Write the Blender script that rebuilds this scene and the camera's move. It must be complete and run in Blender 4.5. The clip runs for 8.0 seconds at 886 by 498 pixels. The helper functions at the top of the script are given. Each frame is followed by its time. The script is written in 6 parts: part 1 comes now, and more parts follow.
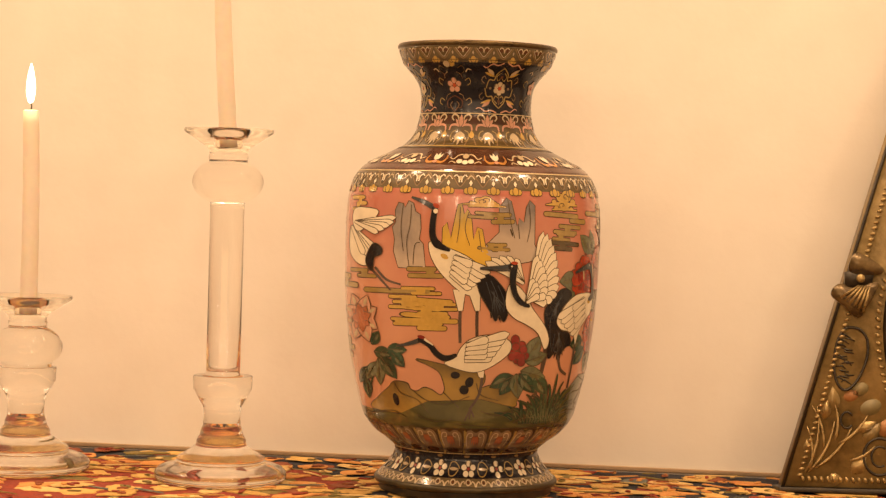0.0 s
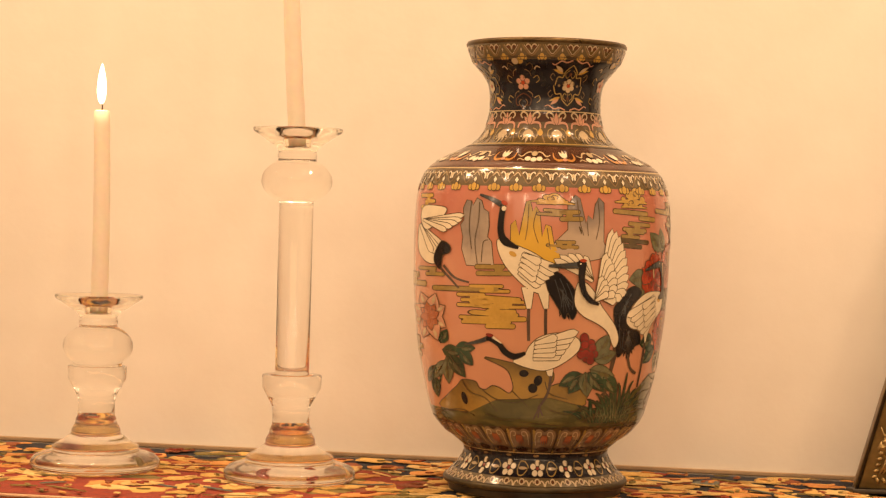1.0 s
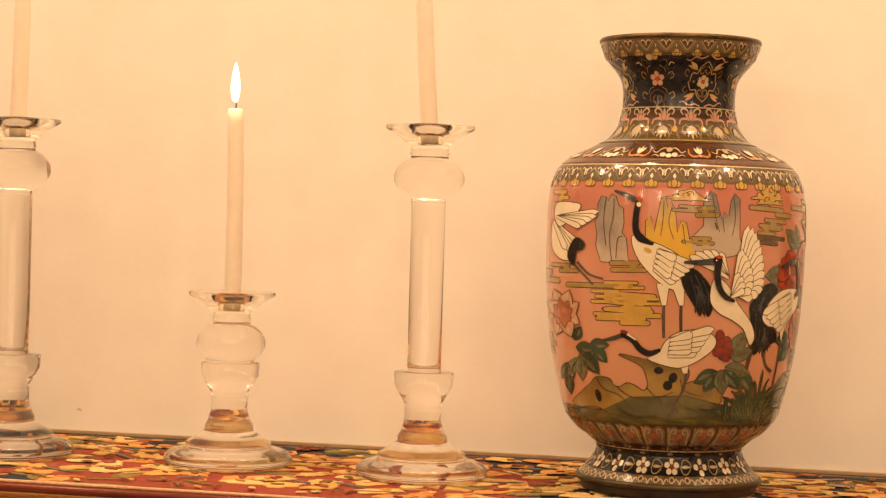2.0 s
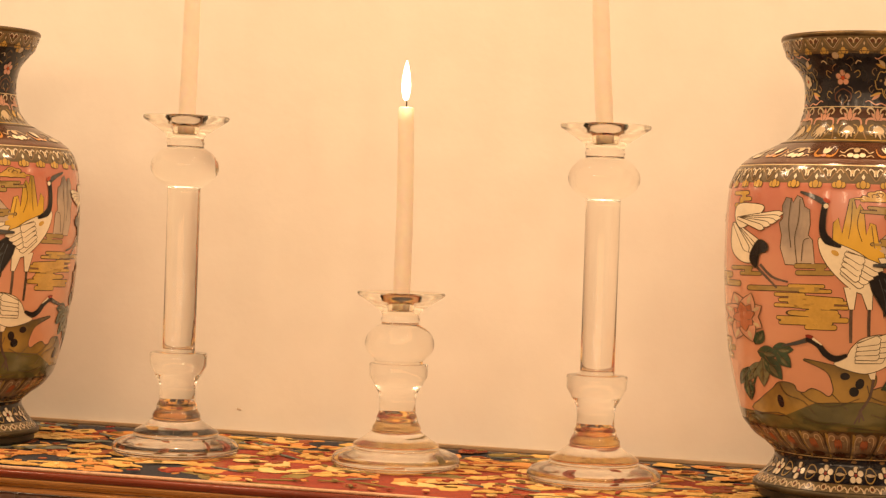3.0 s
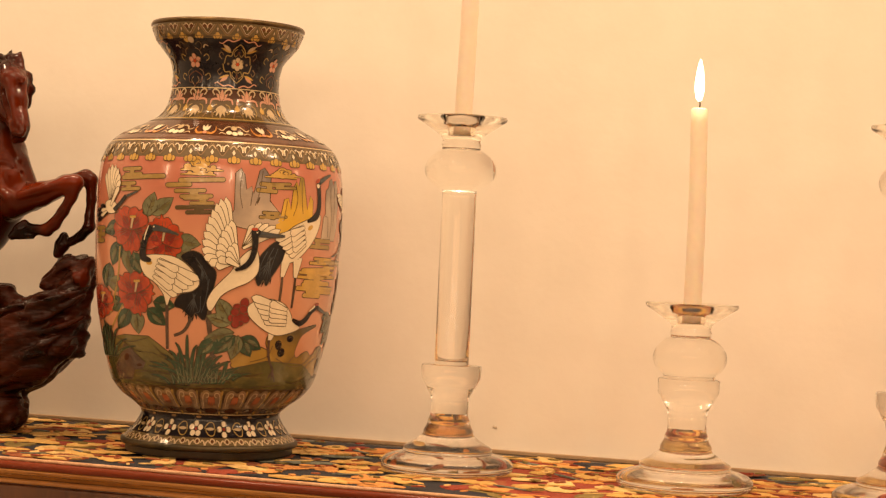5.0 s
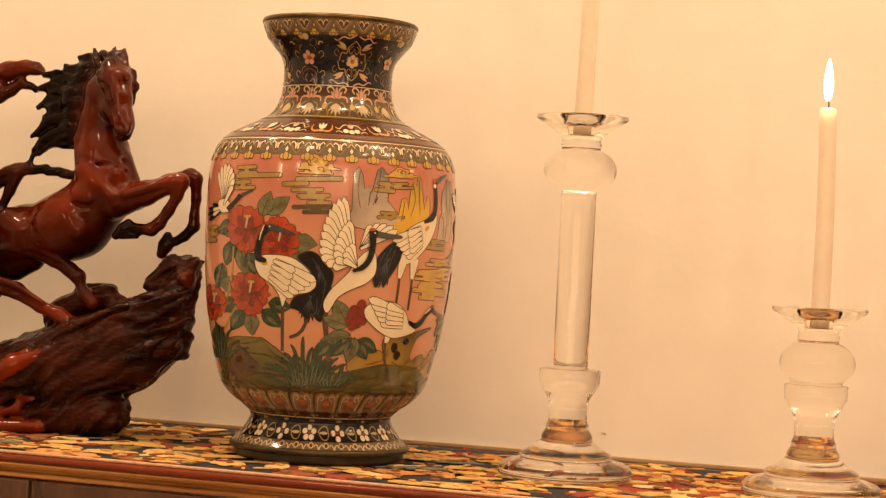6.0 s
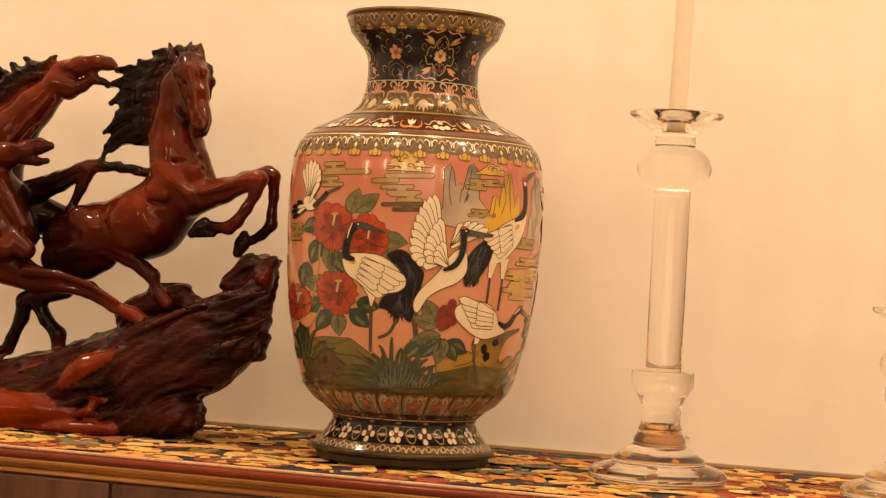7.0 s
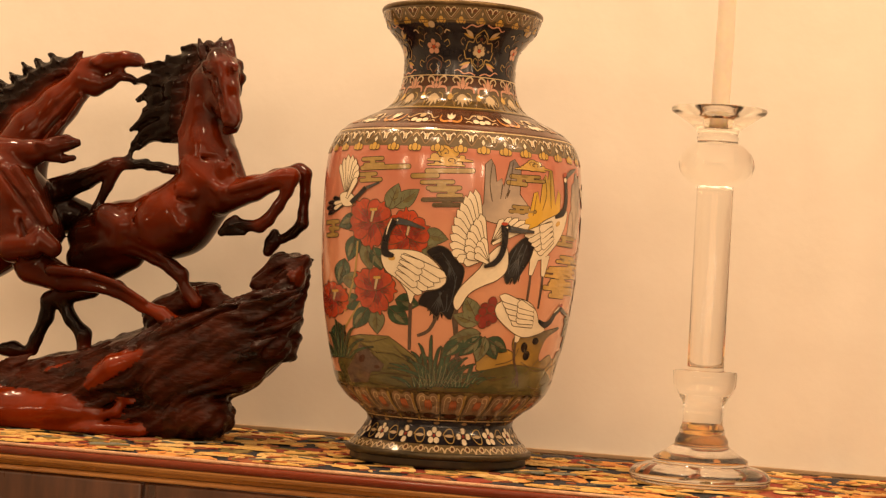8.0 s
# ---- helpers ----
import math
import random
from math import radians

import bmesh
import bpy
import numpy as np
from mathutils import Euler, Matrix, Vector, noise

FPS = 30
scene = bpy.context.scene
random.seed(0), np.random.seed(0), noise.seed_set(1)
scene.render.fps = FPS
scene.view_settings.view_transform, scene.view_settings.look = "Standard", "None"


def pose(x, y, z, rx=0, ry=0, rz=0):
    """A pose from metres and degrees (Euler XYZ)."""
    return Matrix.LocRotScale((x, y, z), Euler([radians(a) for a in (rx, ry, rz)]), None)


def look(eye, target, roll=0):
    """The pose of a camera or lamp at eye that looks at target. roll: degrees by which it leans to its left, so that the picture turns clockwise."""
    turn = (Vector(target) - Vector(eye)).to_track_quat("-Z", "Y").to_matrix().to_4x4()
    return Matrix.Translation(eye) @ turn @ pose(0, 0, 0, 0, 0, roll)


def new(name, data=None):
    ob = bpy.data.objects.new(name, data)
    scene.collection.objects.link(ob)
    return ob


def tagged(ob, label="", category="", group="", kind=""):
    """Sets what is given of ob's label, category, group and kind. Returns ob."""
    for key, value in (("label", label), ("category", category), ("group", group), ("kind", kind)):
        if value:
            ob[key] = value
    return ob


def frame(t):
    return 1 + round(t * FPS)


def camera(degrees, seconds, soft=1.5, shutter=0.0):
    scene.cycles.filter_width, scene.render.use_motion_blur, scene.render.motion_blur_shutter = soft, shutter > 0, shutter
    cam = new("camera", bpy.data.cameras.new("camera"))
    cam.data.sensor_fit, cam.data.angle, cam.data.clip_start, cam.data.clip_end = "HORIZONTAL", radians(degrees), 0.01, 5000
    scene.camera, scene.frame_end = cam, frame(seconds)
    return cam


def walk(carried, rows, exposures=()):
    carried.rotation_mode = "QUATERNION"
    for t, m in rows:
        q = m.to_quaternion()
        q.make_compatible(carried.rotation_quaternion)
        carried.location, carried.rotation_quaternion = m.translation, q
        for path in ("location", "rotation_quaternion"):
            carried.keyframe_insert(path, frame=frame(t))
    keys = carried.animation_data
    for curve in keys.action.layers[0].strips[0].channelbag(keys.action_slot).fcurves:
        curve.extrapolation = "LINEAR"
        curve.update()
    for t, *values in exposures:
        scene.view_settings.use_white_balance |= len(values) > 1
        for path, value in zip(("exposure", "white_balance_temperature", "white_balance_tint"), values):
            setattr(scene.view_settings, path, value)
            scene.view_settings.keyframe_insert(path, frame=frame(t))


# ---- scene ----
cam = camera(25.97, 8.0, soft=1.3)
# Camera rows: seconds, place in metres, yaw, pitch and roll in degrees.
ROWS = [
    (0, 0.1897, -1.8740, 1.0593, 6.776, -1.513, -1.646),
    (0.5, 0.1994, -1.8696, 1.0515, 7.856, -1.279, -1.605),
    (1, 0.1973, -1.8669, 1.0430, 9.109, -1.041, -1.548),
    (2.5, 0.1487, -1.8699, 1.0243, 13.895, -0.629, -1.770),
    (3, 0.1078, -1.8607, 1.0225, 15.226, -0.666, -2.007),
    (3.5, 0.0623, -1.8455, 1.0190, 16.156, -0.591, -2.108),
    (4, 0.0081, -1.8315, 1.0093, 16.773, -0.282, -2.285),
    (4.5, -0.0371, -1.8262, 0.9992, 17.249, 0.051, -2.449),
    (5, -0.0815, -1.8259, 0.9923, 17.734, 0.261, -2.619),
    (6.5, -0.2162, -1.8170, 0.9800, 18.300, 0.505, -2.996),
    (7, -0.2557, -1.8107, 0.9728, 18.181, 0.677, -3.139),
    (7.5, -0.2880, -1.8020, 0.9629, 17.845, 0.985, -3.201),
    (8, -0.3112, -1.8026, 0.9506, 17.454, 1.351, -3.279),
]
walk(cam, [(t, pose(x, y, z, 90 + pitch, roll, yaw)) for t, x, y, z, yaw, pitch, roll in ROWS])

# ---- world and lamps ----
TOP = 0.8075        # height of the cabinet's covered top
BACK = -0.065       # where the wall behind the cabinet stands
WARM = (1.0, 0.678, 0.412)
world = bpy.data.worlds.new("room_air")
scene.world = world
world.use_nodes = True
world.node_tree.nodes["Background"].inputs[0].default_value = (1.0, 0.78, 0.55, 1)
world.node_tree.nodes["Background"].inputs[1].default_value = 0.02


def area_lamp(name, eye, target, wide, deep, watts, colour=WARM):
    data = bpy.data.lights.new(name, "AREA")
    data.shape, data.size, data.size_y, data.energy, data.color = "RECTANGLE", wide, deep, watts, colour
    ob = new(name, data)
    ob.matrix_world = look(eye, target)
    return ob


# added broad fill, and a row of slim tubes, on the room's far side
area_lamp("front_fill", (0.10, -3.45, 1.75), (-0.35, 0, 0.85), 2.6, 1.0, 22)
for lx, lz, watts in ((-2.35, 1.82, 6.0), (-1.35, 1.90, 4.0), (-0.45, 1.78, 3.2), (0.35, 1.92, 3.2), (1.15, 1.80, 4.0), (1.95, 1.88, 7.0)):
    area_lamp("wall_lamp", (lx, -3.25, lz), (lx * 0.35 - 0.25, 0, 0.90), 0.07, 0.46, watts)
# unseen downlights; the five nearest the wall are placed to brighten it
for lx, ly, watts in ((0.75, -1.35, 3.6), (-0.95, -1.60, 3.2), (-1.95, -0.60, 13.0), (-1.15, -0.56, 14.0), (-0.40, -0.56, 11.0), (0.38, -0.56, 12.0), (1.15, -0.60, 12.0)):
    area_lamp("ceiling_lamp", (lx, ly, 2.68), (lx, -0.1, 0.5), 0.10, 0.10, watts)
# added ceiling-wide fill; the ceiling itself is plain paint
area_lamp("ceiling_fill", (-0.3, -1.9, 2.735), (-0.3, -1.9, 0), 5.2, 3.3, 46)
scene.view_settings.exposure = -0.27


# ---- materials ----
def rgba(c):
    return (c[0], c[1], c[2], 1.0)


def nodes_of(name):
    m = bpy.data.materials.new(name)
    m.use_nodes = True
    nt = m.node_tree
    return m, nt, nt.nodes["Principled BSDF"]


def surface(name, dark, light, scale=40, rough=0.5, metal=0.0, bump=0.0, bump_scale=200, coat=0.0, fine=6.0, stretch=(1, 1, 1), rough_var=0.1, island=0.0, low=0.45):
    """Two colours mixed by noise at two scales, with fine relief."""
    m, nt, b = nodes_of(name)
    n, l = nt.nodes, nt.links
    tc = n.new("ShaderNodeTexCoord")
    mp = n.new("ShaderNodeMapping")
    mp.inputs["Scale"].default_value = stretch
    l.new(tc.outputs["Object"], mp.inputs["Vector"])
    big = n.new("ShaderNodeTexNoise")
    big.inputs["Scale"].default_value, big.inputs["Detail"].default_value = scale, 5
    l.new(mp.outputs[0], big.inputs["Vector"])
    small = n.new("ShaderNodeTexNoise")
    small.inputs["Scale"].default_value, small.inputs["Detail"].default_value = scale * fine, 3
    l.new(mp.outputs[0], small.inputs["Vector"])
    add = n.new("ShaderNodeMath")
    add.operation = "MULTIPLY_ADD"
    l.new(small.outputs[0], add.inputs[0])
    add.inputs[1].default_value = 0.45
    l.new(big.outputs[0], add.inputs[2])
    last = add
    if island:
        geo = n.new("ShaderNodeNewGeometry")
        isl = n.new("ShaderNodeMath")
        isl.operation = "MULTIPLY_ADD"
        l.new(geo.outputs["Random Per Island"], isl.inputs[0])
        isl.inputs[1].default_value = island
        l.new(add.outputs[0], isl.inputs[2])
        last = isl
    ramp = n.new("ShaderNodeValToRGB")
    ramp.color_ramp.elements[0].position, ramp.color_ramp.elements[1].position = low, 1.0 + island * 0.7
    ramp.color_ramp.elements[0].color, ramp.color_ramp.elements[1].color = rgba(dark), rgba(light)
    l.new(last.outputs[0], ramp.inputs[0])
    l.new(ramp.outputs[0], b.inputs["Base Color"])
    rr = n.new("ShaderNodeMapRange")
    l.new(big.outputs[0], rr.inputs["Value"])
    rr.inputs["From Min"].default_value, rr.inputs["From Max"].default_value = 0.3, 0.7
    rr.inputs["To Min"].default_value, rr.inputs["To Max"].default_value = max(0.02, rough - rough_var), rough + rough_var
    l.new(rr.outputs[0], b.inputs["Roughness"])
    b.inputs["Metallic"].default_value = metal
    b.inputs["Coat Weight"].default_value, b.inputs["Coat Roughness"].default_value = coat, 0.08
    if bump:
        bn = n.new("ShaderNodeTexNoise")
        bn.inputs["Scale"].default_value, bn.inputs["Detail"].default_value = bump_scale, 4
        l.new(mp.outputs[0], bn.inputs["Vector"])
        bp = n.new("ShaderNodeBump")
        bp.inputs["Strength"].default_value, bp.inputs["Distance"].default_value = bump, 0.002
        l.new(bn.outputs[0], bp.inputs["Height"])
        l.new(bp.outputs[0], b.inputs["Normal"])
    return m


def enamel(name, c, spread=0.18, rough=0.16):
    return surface(name, [v * (1 - spread) for v in c], [min(1, v * (1 + spread)) for v in c], scale=60, rough=rough, rough_var=0.05, coat=0.35, bump=0.05, bump_scale=300)


def graded_enamel(name, low, high, z0, z1):
    """Enamel whose glaze runs from one colour to another with height on the pot."""
    m, nt, b = nodes_of(name)
    n, l = nt.nodes, nt.links
    tc, sep, rng, mix = n.new("ShaderNodeTexCoord"), n.new("ShaderNodeSeparateXYZ"), n.new("ShaderNodeMapRange"), n.new("ShaderNodeMix")
    noise_a, wob = n.new("ShaderNodeTexNoise"), n.new("ShaderNodeMath")
    noise_a.inputs["Scale"].default_value, noise_a.inputs["Detail"].default_value = 24, 6
    l.new(tc.outputs["Object"], noise_a.inputs["Vector"])
    l.new(tc.outputs["Object"], sep.inputs[0])
    wob.operation, wob.inputs[1].default_value = "MULTIPLY_ADD", 0.11
    l.new(noise_a.outputs[0], wob.inputs[0])
    l.new(sep.outputs["Z"], wob.inputs[2])
    l.new(wob.outputs[0], rng.inputs["Value"])
    rng.inputs["From Min"].default_value, rng.inputs["From Max"].default_value = z0 + 0.055, z1 + 0.055
    mix.data_type = "RGBA"
    l.new(rng.outputs[0], mix.inputs["Factor"])
    mix.inputs["A"].default_value, mix.inputs["B"].default_value = rgba(low), rgba(high)
    l.new(mix.outputs["Result"], b.inputs["Base Color"])
    b.inputs["Roughness"].default_value, b.inputs["Coat Weight"].default_value, b.inputs["Coat Roughness"].default_value = 0.17, 0.4, 0.06
    return m


M_WALL = surface("cream_wall_paint", (0.74, 0.69, 0.61), (0.84, 0.80, 0.73), scale=2.2, rough=0.75, bump=0.12, bump_scale=90, fine=9)
M_CEIL = surface("white_ceiling_paint", (0.76, 0.74, 0.70), (0.82, 0.80, 0.77), scale=2, rough=0.85)
M_FLOOR = surface("brown_stone_floor", (0.34, 0.28, 0.21), (0.46, 0.39, 0.31), scale=3, rough=0.3)
M_FARWALL = surface("tan_wall_paint", (0.42, 0.35, 0.27), (0.50, 0.43, 0.34), scale=2.2, rough=0.8)
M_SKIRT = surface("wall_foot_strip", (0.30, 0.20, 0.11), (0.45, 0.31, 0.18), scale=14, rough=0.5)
M_TEAK = surface("polished_teak", (0.27, 0.105, 0.024), (0.56, 0.27, 0.075), scale=9, rough=0.3, coat=0.3, stretch=(0.6, 6, 6), bump=0.12, bump_scale=60, rough_var=0.08)
M_PANEL = surface("dark_teak_panel", (0.032, 0.0095, 0.003), (0.105, 0.034, 0.010), scale=8, rough=0.34, coat=0.3, stretch=(5, 5, 0.7), bump=0.1, bump_scale=70)
M_NOSE = surface("red_lacquer_edge", (0.075, 0.011, 0.003), (0.175, 0.029, 0.008), scale=12, rough=0.2, coat=0.0, stretch=(0.5, 4, 4))
M_NOSE.node_tree.nodes["Principled BSDF"].inputs["Specular IOR Level"].default_value = 0.25
M_NAVY = surface("navy_wool", (0.010, 0.012, 0.020), (0.035, 0.033, 0.042), scale=150, rough=0.95, bump=0.9, bump_scale=900)
M_RED = surface("madder_wool", (0.19, 0.022, 0.010), (0.36, 0.060, 0.024), scale=110, rough=0.95, bump=0.9, bump_scale=900)
M_OCHRE = surface("ochre_wool", (0.36, 0.185, 0.040), (0.70, 0.43, 0.125), scale=120, rough=0.95, bump=0.9, bump_scale=900, island=0.5)
M_ORANGE = surface("orange_wool", (0.44, 0.14, 0.03), (0.70, 0.32, 0.09), scale=120, rough=0.95, bump=0.9, bump_scale=900, island=0.5)
M_BEIGE = surface("straw_wool", (0.55, 0.34, 0.105), (0.78, 0.53, 0.21), scale=120, rough=0.95, bump=0.9, bump_scale=900, island=0.4)
M_OLIVEW = surface("olive_wool", (0.10, 0.075, 0.02), (0.25, 0.18, 0.05), scale=120, rough=0.95, bump=0.9, bump_scale=900, island=0.4)
M_RUST = surface("rust_wool", (0.13, 0.030, 0.012), (0.30, 0.085, 0.03), scale=120, rough=0.95, bump=0.9, bump_scale=900, island=0.4)
M_TEALW = surface("grey_blue_wool", (0.09, 0.10, 0.085), (0.24, 0.25, 0.19), scale=120, rough=0.95, bump=0.9, bump_scale=900)
M_CREAMW = surface("binding_and_gloss", (0.50, 0.27, 0.15), (0.70, 0.45, 0.29), scale=160, rough=0.9, bump=0.8, bump_scale=800)

E_PINK = graded_enamel("rose_enamel", (0.55, 0.255, 0.145), (0.41, 0.125, 0.085), 0.15, 0.27)
E_GREEN = graded_enamel("moss_enamel", (0.075, 0.068, 0.022), (0.15, 0.125, 0.038), 0.07, 0.10)
E_OLIVE = enamel("olive_enamel", (0.088, 0.056, 0.020))
E_TAN = enamel("tan_enamel", (0.20, 0.122, 0.052))
E_NAVY = enamel("midnight_enamel", (0.010, 0.009, 0.013), 0.3)
E_BROWN = enamel("umber_enamel", (0.060, 0.022, 0.010), 0.3)
E_RUSTE = enamel("rust_enamel", (0.090, 0.032, 0.014))
E_WHITE = enamel("ivory_enamel", (0.70, 0.60, 0.43), 0.09)
E_CREAM = enamel("cream_enamel", (0.47, 0.355, 0.205))
E_BLUSH = enamel("blush_enamel", (0.50, 0.25, 0.155))
E_BLACK = enamel("black_enamel", (0.013, 0.011, 0.012), 0.3)
E_SLATE = enamel("slate_enamel", (0.045, 0.05, 0.055), 0.35)
E_GOLD = enamel("mustard_enamel", (0.48, 0.29, 0.06))
E_DULL = enamel("dull_gold_enamel", (0.31, 0.205, 0.06))
E_GREY = graded_enamel("grey_peak_enamel", (0.44, 0.34, 0.25), (0.15, 0.125, 0.115), 0.205, 0.245)
E_YPEAK = graded_enamel("yellow_peak_enamel", (0.60, 0.36, 0.045), (0.22, 0.165, 0.035), 0.20, 0.25)
E_RED = enamel("scarlet_enamel", (0.35, 0.046, 0.016), 0.4)
E_CRIMSON = enamel("crimson_enamel", (0.22, 0.022, 0.014), 0.35)
E_LEAF = enamel("leaf_enamel", (0.027, 0.058, 0.030), 0.45)
E_SAGE = enamel("sage_enamel", (0.135, 0.14, 0.072), 0.35)
E_ROCK = graded_enamel("rock_enamel", (0.33, 0.20, 0.040), (0.095, 0.065, 0.024), 0.08, 0.115)
E_STONE = enamel("dark_stone_enamel", (0.085, 0.055, 0.04), 0.4)
for m in (E_NAVY, E_BLACK, E_BROWN):
    m.node_tree.nodes["Principled BSDF"].inputs["Specular IOR Level"].default_value, m.node_tree.nodes["Principled BSDF"].inputs["Coat Weight"].default_value = 0.3, 0.1
E_WIRE = surface("brass_wire", (0.035, 0.022, 0.010), (0.12, 0.078, 0.034), scale=80, rough=0.35, metal=0.5)
E_PALEWIRE = surface("bright_wire", (0.40, 0.29, 0.14), (0.60, 0.46, 0.25), scale=80, rough=0.35, metal=0.3)
M_BRASS = surface("aged_brass", (0.045, 0.028, 0.012), (0.15, 0.10, 0.045), scale=45, rough=0.35, metal=0.9)
M_BRONZE = surface("dark_bronze_ring", (0.030, 0.023, 0.011), (0.095, 0.068, 0.032), scale=45, rough=0.38, metal=0.6)
M_STAND = surface("black_stand_wood", (0.018, 0.014, 0.009), (0.055, 0.040, 0.024), scale=30, rough=0.4, coat=0.2)
M_STAND.node_tree.nodes["Principled BSDF"].inputs["Specular IOR Level"].default_value = 0.25
M_WAX = surface("ivory_wax", (0.73, 0.64, 0.525), (0.80, 0.71, 0.59), scale=30, rough=0.45, bump=0.08, bump_scale=150)
M_WAX.node_tree.nodes["Principled BSDF"].inputs["Subsurface Weight"].default_value = 0.5
M_WAX.node_tree.nodes["Principled BSDF"].inputs["Subsurface Radius"].default_value = (0.012, 0.007, 0.003)
M_WICK = surface("burnt_wick", (0.01, 0.008, 0.006), (0.06, 0.035, 0.02), scale=300, rough=0.9)


def glass_material(name, rough, bend=1.34, tint=(0.995, 0.988, 0.975)):
    m, nt, b = nodes_of(name)
    b.inputs["Base Color"].default_value = rgba(tint)
    b.inputs["Roughness"].default_value, b.inputs["IOR"].default_value, b.inputs["Transmission Weight"].default_value = rough, bend, 1.0
    return m


def flame_material():
    m, nt, b = nodes_of("candle_flame")
    b.inputs["Base Color"].default_value = (1, 0.9, 0.7, 1)
    b.inputs["Emission Color"].default_value, b.inputs["Emission Strength"].default_value = (1.0, 0.86, 0.60, 1), 9.0
    return m


M_GLASS, M_FOOTGLASS, M_FLAME = glass_material("clear_glass", 0.045, 1.42, (0.985, 0.967, 0.93)), glass_material("hazy_foot_glass", 0.09, 1.42, (0.975, 0.945, 0.89)), flame_material()
M_DISHGLASS = glass_material("amber_toned_dish_glass", 0.08, 1.16, (0.985, 0.95, 0.875))


# ---- mesh helpers ----
def finish(name, bm, mats, smooth=True, turn=True):
    me = bpy.data.meshes.new(name)
    if turn:
        bmesh.ops.recalc_face_normals(bm, faces=bm.faces)
    bm.to_mesh(me)
    bm.free()
    for m in mats if isinstance(mats, (list, tuple)) else [mats]:
        me.materials.append(m)
    if smooth:
        me.polygons.foreach_set("use_smooth", [True] * len(me.polygons))
    return me


def part(name, bm, material, parent, label="", smooth=True, turn=True):
    ob = new(name, finish(name, bm, material, smooth, turn))
    ob.parent = parent
    if label:
        ob["label"] = label
    return ob


def block(x0, x1, y0, y1, z0, z1, bevel=0.0, segs=2):
    bm = bmesh.new()
    bmesh.ops.create_cube(bm, size=1, matrix=Matrix.LocRotScale(((x0 + x1) / 2, (y0 + y1) / 2, (z0 + z1) / 2), None, (x1 - x0, y1 - y0, z1 - z0)))
    if bevel:
        bmesh.ops.bevel(bm, geom=bm.edges[:], offset=bevel, segments=segs, affect="EDGES", profile=0.5)
    return bm


def catmull(pts, per=6, closed=False):
    p = np.array(pts, float)
    n = len(p)
    out = []
    for i in range(n if closed else n - 1):
        a, b, c, d = (p[(i + k) % n] if closed else p[min(max(i + k, 0), n - 1)] for k in (-1, 0, 1, 2))
        for s in range(per):
            t = s / per
            out.append(0.5 * (2 * b + (c - a) * t + (2 * a - 5 * b + 4 * c - d) * t * t + (3 * b - a - 3 * c + d) * t ** 3))
    if not closed:
        out.append(p[-1])
    return np.array(out)


def lathe(profile, segs=64, wave=None):
    """Spins (radius, height) pairs round z; wave(angle, radius) may change the radius."""
    bm = bmesh.new()
    rings = []
    for r, z in profile:
        if r < 1e-6:
            rings.append([bm.verts.new((0, 0, z))])
        else:
            ring = []
            for i in range(segs):
                a = 2 * math.pi * i / segs
                q = wave(a, r) if wave else r
                ring.append(bm.verts.new((q * math.cos(a), q * math.sin(a), z)))
            rings.append(ring)
    for a, b in zip(rings, rings[1:]):
        for i in range(segs):
            j = (i + 1) % segs
            if len(a) == 1 and len(b) == 1:
                continue
            if len(a) == 1:
                bm.faces.new((a[0], b[j], b[i]))
            elif len(b) == 1:
                bm.faces.new((a[i], a[j], b[0]))
            else:
                bm.faces.new((a[i], a[j], b[j], b[i]))
    return bm


def tube(path, radii, segs=10):
    """A closed round tube along a path of points."""
    bm = bmesh.new()
    pts = [Vector(p) for p in path]
    rings = []
    for i, p in enumerate(pts):
        d = (pts[min(i + 1, len(pts) - 1)] - pts[max(i - 1, 0)]).normalized()
        side = Vector((0, 1, 0)).cross(d) if abs(d.y) < 0.9 else Vector((0, 0, 1)).cross(d)
        side.normalize()
        q = Matrix((side, d.cross(side), d)).transposed()
        r = radii[i] if isinstance(radii, (list, tuple)) else radii
        rings.append([bm.verts.new(p + q @ Vector((r * math.cos(2 * math.pi * k / segs), r * math.sin(2 * math.pi * k / segs), 0))) for k in range(segs)])
    for a, b in zip(rings, rings[1:]):
        for k in range(segs):
            bm.faces.new((a[k], a[(k + 1) % segs], b[(k + 1) % segs], b[k]))
    bm.faces.new(rings[0][::-1])
    bm.faces.new(rings[-1])
    return bm


# ---- the room ----
X0, X1, Y0, ROOM = -3.2, 2.6, -3.8, 2.75


def structure(name, bm, material, label, category):
    return tagged(new(name, finish(name, bm, material, False)), label, category, kind="structure")


structure("floor", block(X0 - 0.1, X1 + 0.1, Y0 - 0.1, 0.1, -0.08, 0), M_FLOOR, "brown polished stone floor of the room", "floor")
structure("ceiling", block(X0 - 0.1, X1 + 0.1, Y0 - 0.1, 0.1, ROOM, ROOM + 0.1), M_CEIL, "plain white painted ceiling", "ceiling")
structure("wall_north", block(X0, X1, 0, 0.12, 0, ROOM), M_WALL, "cream painted plaster wall behind the cabinet", "wall").location.y = BACK
structure("wall_south", block(X0, X1, Y0 - 0.12, Y0, 0, ROOM), M_FARWALL, "plain tan painted wall closing the room", "wall")
structure("wall_west", block(X0 - 0.12, X0, Y0, 0, 0, ROOM), M_WALL, "plain cream painted side wall", "wall")
structure("wall_east", block(X1, X1 + 0.12, Y0, 0, 0, ROOM), M_WALL, "plain cream painted side wall", "wall")

